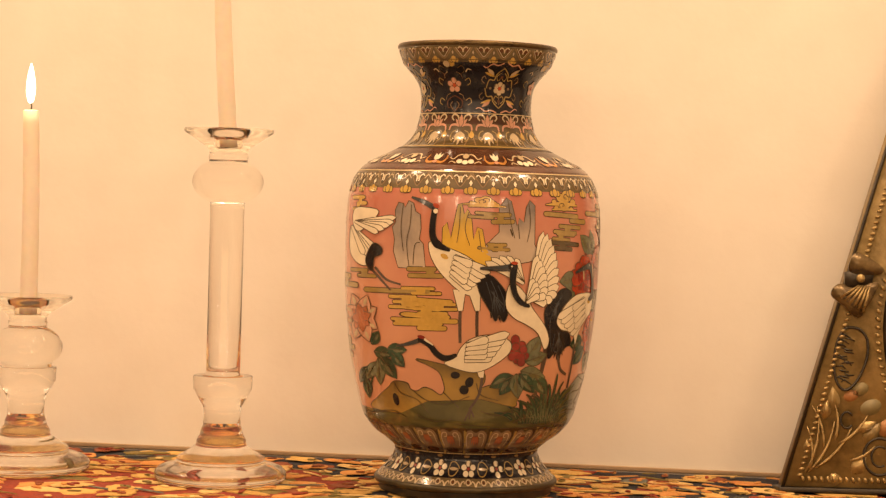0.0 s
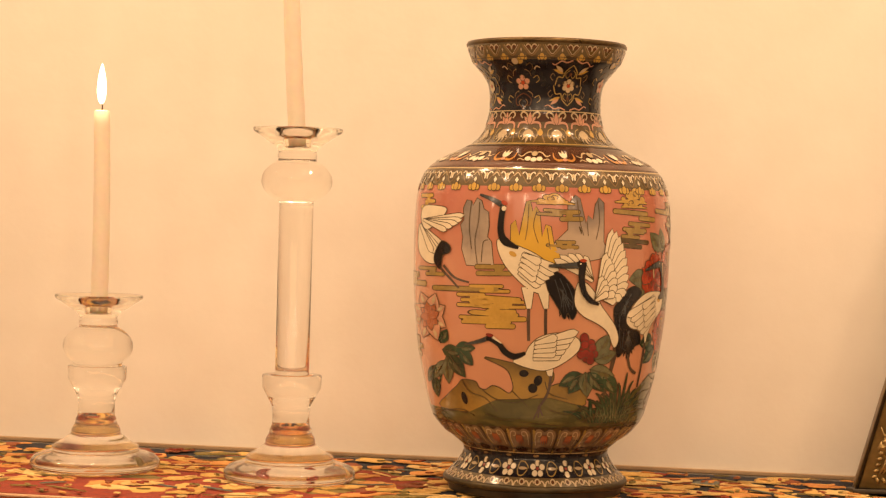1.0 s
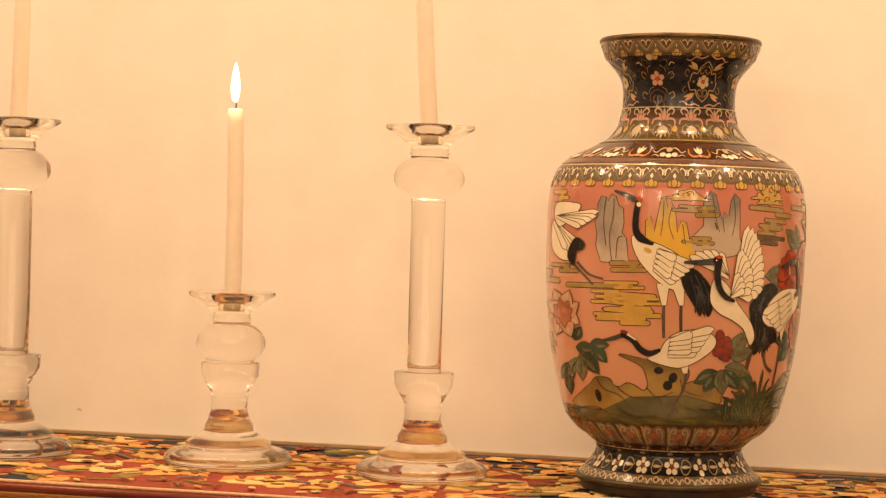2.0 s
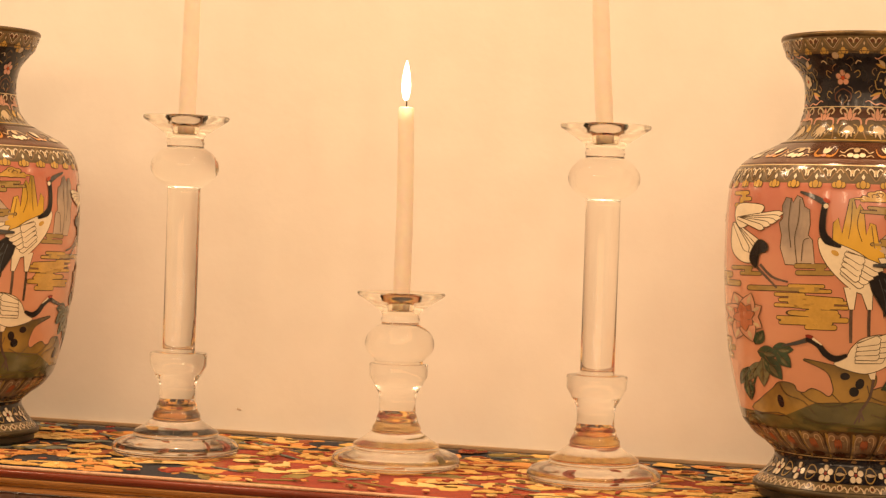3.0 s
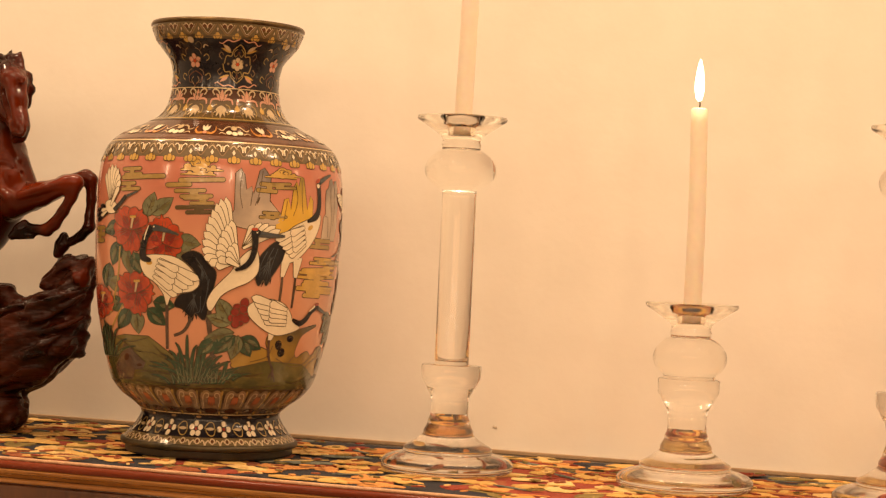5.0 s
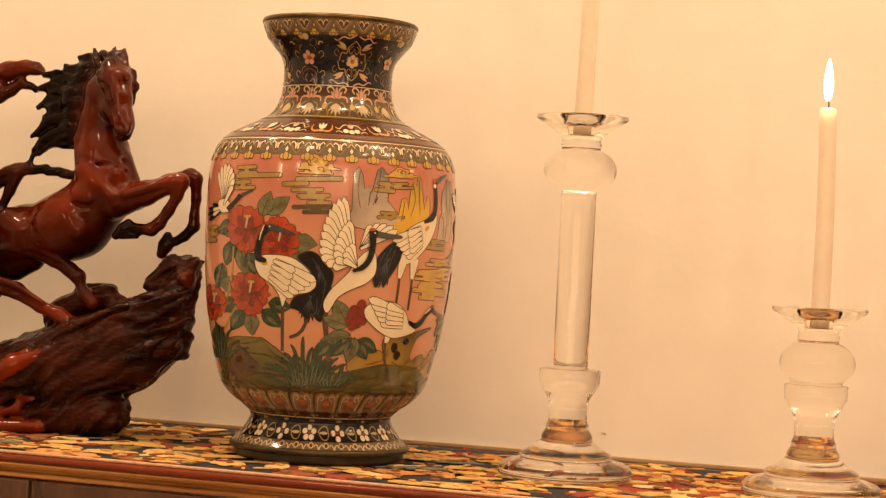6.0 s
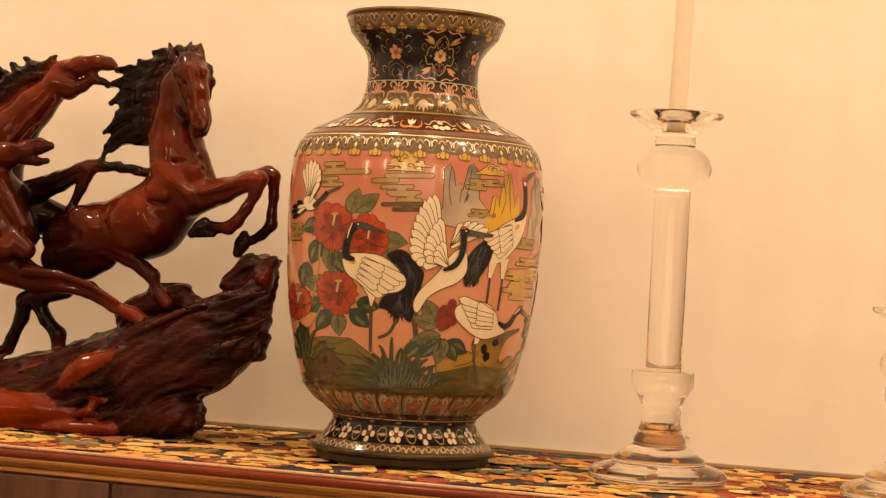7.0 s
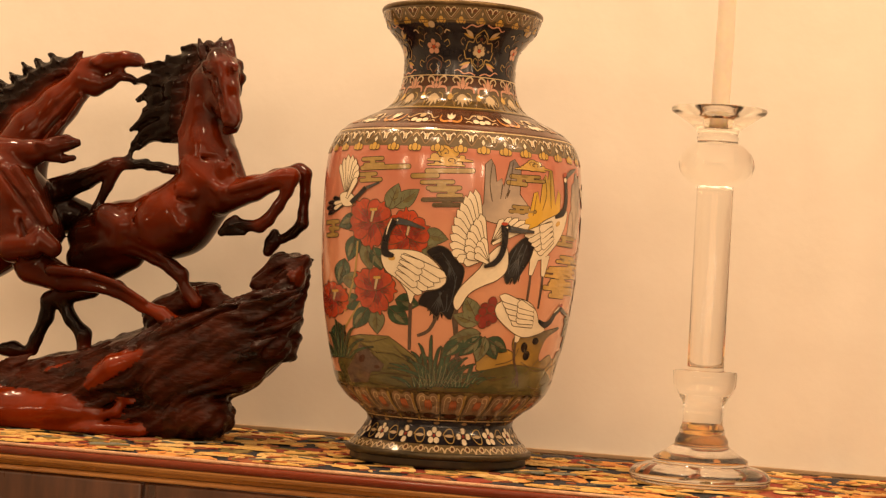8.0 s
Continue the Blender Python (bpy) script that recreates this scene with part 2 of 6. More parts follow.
scuff = new("scuff_mark", finish("scuff_mark", block(-0.0022, 0.0022, -0.0004, 0.0, -0.0010, 0.0010, 0.0003), surface("brown_scuff", (0.54, 0.45, 0.35), (0.64, 0.55, 0.44), scale=200, rough=0.8)))
scuff.matrix_world = pose(-0.585, 0.0, TOP + 0.026, 0, 12, 0)
scuff.parent = bpy.data.objects["wall_north"]

# ---- the cabinet ----
CX0, CX1, DEPTH = -1.95, 0.95, 0.3390


def build_cabinet():
    cab = tagged(new("cabinet"), "long polished teak cabinet with red lacquered edge and panelled front", "cabinet")
    part("body", block(CX0, CX1, -DEPTH + 0.014, -0.001, 0.06, TOP - 0.0125), M_PANEL, cab)
    part("top_board", block(CX0 - 0.01, CX1 + 0.01, -DEPTH + 0.003, -0.001, TOP - 0.012, TOP - 0.0025, 0.0012), M_TEAK, cab)

    def strip(name, profile, mat, label):
        bm = bmesh.new()
        a = [bm.verts.new((CX0 - 0.012, y, z)) for y, z in profile]
        b = [bm.verts.new((CX1 + 0.012, y, z)) for y, z in profile]
        n = len(profile)
        for i in range(n):
            bm.faces.new((a[i], a[(i + 1) % n], b[(i + 1) % n], b[i]))
        bm.faces.new(a[::-1]), bm.faces.new(b)
        part(name, bm, mat, cab, label)

    y, z = -DEPTH, TOP
    nose = [(y + 0.002 - 0.0040 * math.cos(a), z - 0.0045 + 0.0036 * math.sin(a)) for a in np.linspace(math.pi / 2, -math.pi / 2, 12)]
    strip("nosing", [(y + 0.0028, z - 0.0009)] + nose + [(y + 0.0028, z - 0.0082)], M_NOSE, "rounded red lacquered front edge")
    cove = [(y + 0.011 - 0.0105 * math.sin(a) ** 2, z - 0.0165 + 0.0080 * a / (math.pi / 2)) for a in np.linspace(0, math.pi / 2, 9)]
    strip("cove_moulding", [(y + 0.0145, z - 0.0084)] + cove[::-1] + [(y + 0.0145, z - 0.0165)], M_TEAK, "golden teak cove moulding")
    strip("bead_moulding", [(y + 0.014, z - 0.0168)] + [(y + 0.0105 - 0.0022 * math.cos(a), z - 0.019 + 0.0022 * math.sin(a)) for a in np.linspace(math.pi / 2, -math.pi / 2, 8)] + [(y + 0.014, z - 0.0212)], M_TEAK, "golden teak bead moulding")
    # raised door panels with a narrow gap between them
    seam, width = -0.997, 0.62
    for k in range(-2, 4):
        x0, x1 = max(CX0 + 0.02, seam + k * width + 0.0012), min(CX1 - 0.02, seam + (k + 1) * width - 0.0012)
        if x1 - x0 < 0.05:
            continue
        door = part("door", block(x0, x1, y + 0.0085, y + 0.0225, 0.10, z - 0.0222, 0.0022, 3), M_PANEL, cab, "dark stained teak door")
        part("door_panel", block(x0 + 0.07, x1 - 0.07, y + 0.0062, y + 0.009, 0.17, z - 0.09, 0.001), M_PANEL, door)
    part("plinth", block(CX0 + 0.03, CX1 - 0.03, -DEPTH + 0.04, -0.003, 0.0, 0.0595), M_PANEL, cab)
    return cab


build_cabinet().location.y = BACK
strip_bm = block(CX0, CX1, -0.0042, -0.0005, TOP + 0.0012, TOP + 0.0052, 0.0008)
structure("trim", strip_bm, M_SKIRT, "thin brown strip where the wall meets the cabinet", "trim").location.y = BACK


# ---- the embroidered runner ----
def leaf_outline(length, width, rng, lobes):
    out = []
    n = 26 if length > 0.015 else 10
    for i in range(n):
        a = 2 * math.pi * i / n
        r = 1 + 0.16 * math.sin(lobes * a + rng.random() * 0.8) + rng.uniform(-0.20, 0.16)
        out.append((length / 2 * r * math.cos(a), width / 2 * r * math.sin(a) * (1 - 0.35 * math.cos(a))))
    return out


def build_runner():
    rng = random.Random(7)
    run = tagged(new("table_runner"), "dark embroidered wool runner with yellow, orange and red leaves", "table runner")
    z = TOP
    part("cloth", block(CX0 + 0.02, CX1 - 0.02, -DEPTH + 0.0045, -0.0046, z - 0.0022, z, 0.0006), M_NAVY, run)
    # red medallion with a scalloped olive border
    cx, cy, rx, ry = -0.305, -0.205, 0.215, 0.118

    def medallion(grow, zz, mat, name, label):
        bm = bmesh.new()
        ring = []
        for i in range(120):
            a = 2 * math.pi * i / 120
            s = 1 + 0.06 * abs(math.sin(5 * a))
            e = 0.55
            cxx = math.copysign(abs(math.cos(a)) ** e, math.cos(a))
            syy = math.copysign(abs(math.sin(a)) ** e, math.sin(a))
            ring.append((cx + (rx + grow) * s * cxx, max(-DEPTH + 0.012, cy + (ry + grow) * s * syy)))
        top = [bm.verts.new((x, y, zz)) for x, y in ring]
        low = [bm.verts.new((x, y, zz - 0.0004)) for x, y in ring]
        bm.faces.new(top)
        for i in range(120):
            bm.faces.new((low[i], low[(i + 1) % 120], top[(i + 1) % 120], top[i]))
        part(name, bm, mat, run, label, False)

    medallion(0.008, z + 0.0005, M_OLIVEW, "medallion_border", "olive border")
    medallion(0.0, z + 0.0009, M_RED, "medallion", "madder red ground")

    mats = [M_OCHRE, M_ORANGE, M_BEIGE, M_OLIVEW, M_RUST, M_TEALW, M_RED]
    bm = bmesh.new()

    def patch(x, y, length, width, turn, lobes, mat, zz):
        c, s = math.cos(turn), math.sin(turn)
        pts = [(x + c * u - s * v, y + s * u + c * v) for u, v in leaf_outline(length, width, rng, lobes)]
        if min(q[1] for q in pts) < -DEPTH + 0.010 or max(q[1] for q in pts) > -0.012:
            return
        top = [bm.verts.new((px, py, zz)) for px, py in pts]
        low = [bm.verts.new((px * 1.0 + (px - x) * 0.05, py + (py - y) * 0.05, zz - 0.0009)) for px, py in pts]
        f = bm.faces.new(top)
        f.material_index = mat
        for i in range(len(pts)):
            f = bm.faces.new((low[i], low[(i + 1) % len(pts)], top[(i + 1) % len(pts)], top[i]))
            f.material_index = mat

    level = 0
    cols, rows = int((CX1 - CX0 - 0.1) / 0.037), 9
    for col in range(cols):
        for row in range(rows):
            px = CX0 + 0.06 + col * 0.037 + (row % 2) * 0.018 + rng.uniform(-0.008, 0.008)
            y = -0.030 - row * 0.0355 + rng.uniform(-0.007, 0.007)
            red = abs(px - cx) < rx and abs(y - cy) < ry
            pick = rng.random()
            if red:
                mat = 0 if pick < 0.46 else 2 if pick < 0.80 else 1
            else:
                mat = 0 if pick < 0.42 else 2 if pick < 0.66 else 1 if pick < 0.80 else 4 if pick < 0.88 else 3 if pick < 0.95 else 5
            level += 1
            zz = z + 0.0018 + (level % 5) * 0.00022
            if rng.random() < (0.25 if red else 0.7):
                patch(px + 0.010, y + 0.006, rng.uniform(0.030, 0.046), rng.uniform(0.016, 0.030), rng.uniform(-1.5, 1.5), rng.choice([3, 4, 5]), rng.choice([4, 4, 3, 1, 6]), z + 0.0010 + (level % 4) * 0.00012)
            if rng.random() < 0.84:
                patch(px, y, rng.uniform(0.026, 0.044), rng.uniform(0.015, 0.027), rng.uniform(-0.7, 0.7) + rng.choice([0, 0, 0, 1.57]), rng.choice([2, 2, 3, 5]), mat, zz)
            for extra in range(rng.choice([1, 1, 2, 3])):
                patch(px + rng.uniform(-0.008, 0.008), y + rng.uniform(-0.008, 0.008), rng.uniform(0.006, 0.014), rng.uniform(0.003, 0.007), rng.uniform(-1.5, 1.5), 2, rng.choice([1, 2, 4, 6, 3]), zz + 0.0012)
            if rng.random() < 0.6:
                patch(px + 0.018, y + 0.017, rng.uniform(0.018, 0.040), rng.uniform(0.002, 0.0045), rng.uniform(-0.9, 0.9), 2, rng.choice([2, 3, 5, 0, 1]), zz + 0.0003)
    ob = part("embroidered_leaves", bm, mats, run, "yellow, orange and straw wool leaves", False)
    ob["kind"] = "stuff"
    # pale binding whose pink tint paints in the gloss line of the nosing
    part("binding", tube([(CX0 + 0.02, -DEPTH + 0.0030, z + 0.0004), (CX1 - 0.02, -DEPTH + 0.0030, z + 0.0004)], 0.0015, 8), M_CREAMW, run, "cream bound front edge tinted like the gloss on the nosing")
    return run


build_runner().location.y = BACK


# ---- glass candlesticks and candles ----
def candlestick(stem, label):
    """A turned glass candlestick: domed foot, cup, stem, ball and wide dish."""
    st = tagged(new("candlestick"), label, "candlestick", group="glass candlesticks")
    foot = [(0.0, 0.0004), (0.0500, 0.0004), (0.0548, 0.0010), (0.0566, 0.0028), (0.0571, 0.0052), (0.0564, 0.0086), (0.0530, 0.0120), (0.0470, 0.0142), (0.0404, 0.0156),
            (0.0382, 0.0160), (0.0380, 0.0202), (0.0366, 0.0214), (0.0300, 0.0252), (0.0232, 0.0302), (0.0216, 0.0318), (0.0214, 0.0352), (0.0196, 0.0388),
            (0.0186, 0.0398), (0.0180, 0.0440), (0.0163, 0.0478), (0.0160, 0.0530), (0.0162, 0.0590), (0.0172, 0.0650), (0.0236, 0.0762), (0.0254, 0.0795), (0.0258, 0.0902), (0.0250, 0.0910)]
    zb = 0.0915 + stem
    if stem > 0:
        body = foot + [(0.0152, 0.0912), (0.0147, 0.0923), (0.0147, zb - 0.0070), (0.0147, zb - 0.0030)]
    else:
        body = foot + [(0.0214, 0.0913)]
    ball = [(0.0307 * math.cos(a), zb + 0.0168 + 0.0205 * math.sin(a)) for a in np.linspace(-1.06 if stem > 0 else -0.80, 1.0, 15)]
    t = zb + 0.0362
    neck = [(0.0166, t + 0.0005), (0.0172, t + 0.0018), (0.0166, t + 0.0034), (0.0163, t + 0.0056), (0.0172, t + 0.0080)]
    body += ball + neck
    d = t + 0.0086
    dish = [(0.0186, d + 0.0012), (0.0246, d + 0.0055), (0.0320, d + 0.0104), (0.0378, d + 0.0140), (0.0388, d + 0.0158), (0.0382, d + 0.0174), (0.0362, d + 0.0172),
            (0.0268, d + 0.0130), (0.0150, d + 0.0108), (0.0122, d + 0.0098), (0.0112, d + 0.0080), (0.0108, d + 0.0024), (0.0, d + 0.0024)]
    whole = body + dish
    cut = [whole.index(foot[10]), whole.index(foot[19]), len(foot) - 1, len(body) - len(ball) - len(neck), len(body) - 2, len(whole) - 1]
    start = 0
    for name, end in zip(("foot", "cone", "cup", "stem", "ball", "dish"), cut):
        if end > start:
            part(name, lathe(whole[start:end + 1], 72), M_FOOTGLASS if name in ("foot", "cone") else M_DISHGLASS if name == "dish" else M_GLASS, st, turn=False)
        start = end
    return st, d + 0.0026


def candle(height, lean, bend, lit):
    """A slim tapered candle with a wick; a burning one has a flame and a melted top."""
    c = tagged(new("candle"), "slim ivory wax candle burning with a small flame" if lit else "slim unlit ivory wax candle in a glass holder", "candle", group="candles")
    n = 16
    path = []
    for i in range(n + 1):
        s = i / n
        path.append((lean * s * height + bend * math.sin(math.pi * s), 0, s * height))
    radii = [0.0077 - 0.0007 * i / n + 0.00015 * math.sin(i * 2.3) for i in range(n + 1)]
    top = path[-1]
    part("wax", tube(path + [(top[0], 0, top[2] + 0.0012), (top[0], 0, top[2] + (0.0004 if lit else 0.004))], radii + [0.0052, 0.0024], 20), M_WAX, c)
    tip = [(top[0], 0, top[2]), (top[0] + 0.0004, 0, top[2] + 0.005), (top[0] - 0.0008, 0, top[2] + 0.0088)]
    part("wick", tube(tip, [0.0007, 0.0006, 0.0005], 6), M_WICK, c, "burnt black wick" if lit else "")
    if lit:
        prof = [(0.0, 0.0), (0.0022, 0.0016), (0.0033, 0.0060), (0.0040, 0.0110), (0.0038, 0.0170), (0.0029, 0.0245), (0.0016, 0.0310), (0.0005, 0.0346), (0.0, 0.0354)]
        bm = lathe([tuple(p) for p in catmull(prof, 3)], 20)
        bmesh.ops.translate(bm, verts=bm.verts, vec=(top[0] - 0.0006, 0, top[2] + 0.0068))
        part("flame", bm, M_FLAME, c, "small bright candle flame")
    return c


STICKS = [(-0.1903, -0.2500, 0.1500, "tall clear glass candlestick standing beside a painted vase", 0.185, -0.062, -0.0010, False, 0.4),
          (-0.3695, -0.2389, 0.0, "short clear glass candlestick holding the burning candle", 0.1765, -0.008, 0.0012, True, 1.3),
          (-0.5726, -0.2525, 0.1500, "tall clear glass candlestick on the embroidered runner", 0.185, 0.012, 0.0008, False, 2.2)]
REST = TOP + 0.0024
for sx, sy, stem, text, tall, lean, bend, lit, turn in STICKS:
    st, seat = candlestick(stem, text)
    st.matrix_world = pose(sx, sy, REST, 0, 0, math.degrees(turn))
    c = candle(tall, lean, bend, lit)
    c.matrix_world = pose(sx, sy, REST + seat)
    if lit:
        glow = bpy.data.lights.new("candle_glow", "POINT")
        glow.energy, glow.color, glow.shadow_soft_size = 0.06, (1.0, 0.66, 0.30), 0.006
        new("candle_glow", glow).location = (sx + lean * tall, sy - 0.012, REST + seat + tall + 0.022)


# ---- the pair of cloisonne vases ----
# The decoration is laid out on a drawing sheet; Y runs down the sheet, PX sheet units to the metre.
PX, FOOT_Y, FOOT_Z, RPX = 2066.0, 846.0, 0.0108, 2117.0
OUTLINE = [(142, 92), (140, 100), (131, 120), (114, 140), (104, 156), (100, 175), (99.5, 193), (101, 212), (105, 228), (113, 246), (127, 260), (148, 271), (172, 283), (191, 293),
           (205, 304), (216, 320), (224, 342), (228, 375), (229.5, 430), (228.5, 490), (226, 540), (220, 595), (213, 640), (201, 692), (191, 728), (181, 745), (165, 762), (145, 776),
           (132.5, 787), (129.5, 797), (133, 808), (141, 820), (152, 832), (162, 843)]
CURVE = catmull(OUTLINE, 6)
ZS, RS = FOOT_Z + (FOOT_Y - CURVE[:, 1]) / PX, CURVE[:, 0] / RPX
CLEN = np.concatenate([[0], np.cumsum(np.hypot(np.diff(RS), np.diff(ZS)))])


def z_of(y):
    return FOOT_Z + (FOOT_Y - y) / PX


def on_pot(phi, y, lift):
    """A place on the pot: angle from the front, sheet height, and how far it stands proud."""
    yy = min(max(y, OUTLINE[0][1]), OUTLINE[-1][1])
    r = np.interp(yy, CURVE[:, 1], CURVE[:, 0]) / RPX
    e = 1.5
    r1, r0 = np.interp(yy - e, CURVE[:, 1], CURVE[:, 0]), np.interp(yy + e, CURVE[:, 1], CURVE[:, 0])
    slope = math.atan2((r1 - r0) / RPX, 2 * e / PX)
    rr, zz = r + lift * math.cos(slope), z_of(y) - lift * math.sin(slope)
    return rr * math.sin(phi), -rr * math.cos(phi), zz


def sheet_front(x, y):
    """From the front drawing to angle and height."""
    xr = x - 823 - (846 - y) * 0.026
    yr = y - xr * 0.026
    return math.asin(max(-0.985, min(0.985, xr / (np.interp(yr, CURVE[:, 1], CURVE[:, 0]) + 1)))), yr


TURNED = math.radians(41)


def sheet_back(x, y):
    """From the second drawing, seen from the other side and mirrored, to angle and height."""
    xr = x - 775 - (806 - y) * 0.053
    yr = 846 - (806 - (y - xr * 0.053)) * 763 / 782
    return TURNED - math.asin(max(-0.985, min(0.985, xr / (np.interp(yr, CURVE[:, 1], CURVE[:, 0]) * 1.012 + 1)))), yr


def stroke(pts, widths, per=5):
    """A tapering brush stroke as a closed outline."""
    p = catmull(pts, per)
    w = np.interp(np.linspace(0, 1, len(p)), np.linspace(0, 1, len(widths)), widths) / 2
    d = np.gradient(p, axis=0)
    d /= np.maximum(np.hypot(d[:, 0], d[:, 1]), 1e-9)[:, None]
    nrm = np.stack([-d[:, 1], d[:, 0]], 1) * w[:, None]
    return np.concatenate([p + nrm, (p - nrm)[::-1]])


def oval(x, y, rx, ry, turn=0.0, n=16):
    a = np.linspace(0, 2 * np.pi, n, endpoint=False)
    u, v = rx * np.cos(a), ry * np.sin(a)
    c, s = math.cos(turn), math.sin(turn)
    return np.stack([x + c * u - s * v, y + s * u + c * v], 1)


def petal(x, y, length, width, turn):
    """A pointed petal or leaf that grows from (x, y) in the direction turn."""
    t = np.linspace(0, 1, 8)
    w = width / 2 * np.sin(np.pi * t ** 0.8)
    u = np.concatenate([t, t[::-1][1:-1]]) * length
    v = np.concatenate([w, -w[::-1][1:-1]])
    c, s = math.cos(turn), math.sin(turn)
    return np.stack([x + c * u - s * v, y + s * u + c * v], 1)


def grown(poly, by):
    p = np.asarray(poly, float)
    d = np.roll(p, -1, 0) - np.roll(p, 1, 0)
    d /= np.maximum(np.hypot(d[:, 0], d[:, 1]), 1e-9)[:, None]
    area = np.sum(p[:, 0] * np.roll(p[:, 1], -1) - np.roll(p[:, 0], -1) * p[:, 1])
    return p + np.stack([d[:, 1], -d[:, 0]], 1) * by * (1 if area > 0 else -1)


def inked(mat, poly, layer=2, ink=1.5):
    """A filled shape with a wire outline."""
    return [(E_WIRE, grown(poly, ink * 1.15), layer - 0.38), (mat, poly, layer)]


class Inlay:
    """Collects enamel shapes and lays them on the pot as one mesh."""

    def __init__(self):
        self.verts, self.faces, self.mats, self.slots, self.shapes = [], [], [], [], []

    def add(self, shapes, sheet, hand):
        for mat, poly, layer in shapes:
            flat = []
            for x, y in poly:
                phi, yy = sheet(x, y)
                flat.append((phi * 224, yy))
            p = np.array(flat)
            bm = bmesh.new()
            try:
                f = bm.faces.new([bm.verts.new((x, y, 0)) for x, y in p])
            except ValueError:
                bm.free()
                continue
            f.normal_update()
            bmesh.ops.triangulate(bm, faces=[f])
            lo, hi = p.min(0), p.max(0)
            for axis, step in ((0, 6.0 if lo[1] < 330 or hi[1] > 738 else 14.0), (1, 9.0 if lo[1] < 330 or hi[1] > 700 else 40.0)):
                k = math.ceil(lo[axis] / step + 1e-6)
                while k * step < hi[axis] - 1e-6:
                    nrm = (1, 0, 0) if axis == 0 else (0, 1, 0)
                    bmesh.ops.bisect_plane(bm, geom=bm.verts[:] + bm.edges[:] + bm.faces[:], dist=1e-5, plane_co=(nrm[0] * k * step, nrm[1] * k * step, 0), plane_no=nrm)
                    k += 1
            base = len(self.verts)
            self.shapes.append(layer)
            bm.verts.index_update()
            for v in bm.verts:
                self.verts.append(on_pot(hand * v.co.x / 224, v.co.y, 0.00012 + 0.00010 * layer + 5e-7 * (len(self.shapes) % 30)))
            if mat not in self.mats:
                self.mats.append(mat)
            for fc in bm.faces:
                self.faces.append([base + v.index for v in fc.verts])
                self.slots.append(self.mats.index(mat))
            bm.free()
        return self

    def link(self, name, parent, label=""):
        me = bpy.data.meshes.new(name)
        me.from_pydata(self.verts, [], self.faces)
        for m in self.mats:
            me.materials.append(m)
        me.polygons.foreach_set("material_index", self.slots)
        me.polygons.foreach_set("use_smooth", [True] * len(me.polygons))
        bm = bmesh.new()
        bm.from_mesh(me)
        for f in bm.faces:
            c = f.calc_center_median()
            if f.normal.x * c.x + f.normal.y * c.y < 0 and abs(f.normal.z) < 0.9:
                f.normal_flip()
        bm.to_mesh(me)
        bm.free()
        ob = new(name, me)
        ob.parent = parent
        if label:
            ob["label"] = label
        return ob


def band(count, cell, hand, vase, name, label, shift=0.0):
    """Repeats a cell of shapes (x in sheet units from its middle at that radius) round the pot."""
    ink = Inlay()
    for k in range(count):
        a0 = 2 * math.pi * (k + shift) / count
        for mat, poly, layer in cell(k):
            mid = float(np.mean([q[1] for q in poly]))
            r = float(np.interp(mid, CURVE[:, 1], CURVE[:, 0]))
            ink.add([(mat, poly, layer)], lambda x, y: (a0 + x / r, y), hand)
    ob = ink.link(name, vase, label)
    ob["kind"] = "stuff"


def rim_cell(k):
    s = [(E_OLIVE, np.array([(-16, 95), (16, 95), (0, 116)]), 1), (E_TAN, stroke([(-16, 96), (-10, 105), (0, 114), (10, 105), (16, 96)], [2.2, 2.2]), 2), (E_CREAM, stroke([(-13, 96), (-7, 104), (0, 111), (7, 104), (13, 96)], [1.0, 1.0]), 3)]
    s += [(E_RUSTE, oval(-5, 99, 5, 4), 2), (E_RUSTE, oval(5, 99, 5, 4), 2)]
    s += [(E_CREAM, stroke([(-9, 98), (-6, 95.5), (-1.5, 98), (0, 104)], [2, 1.6]), 3), (E_CREAM, stroke([(9, 98), (6, 95.5), (1.5, 98), (0, 104)], [2, 1.6]), 3)]
    s += inked(E_GOLD, oval(17.5, 115, 4.2, 5.2), 3, 1) + inked(E_GOLD, oval(12.5, 117, 3.2, 3.4), 2, 1) + inked(E_GOLD, oval(22.5, 117, 3.2, 3.4), 2, 1)
    s += [(E_CREAM, np.array([(16, 104), (17.5, 101), (19, 104), (17.5, 108)]), 3)]
    return s


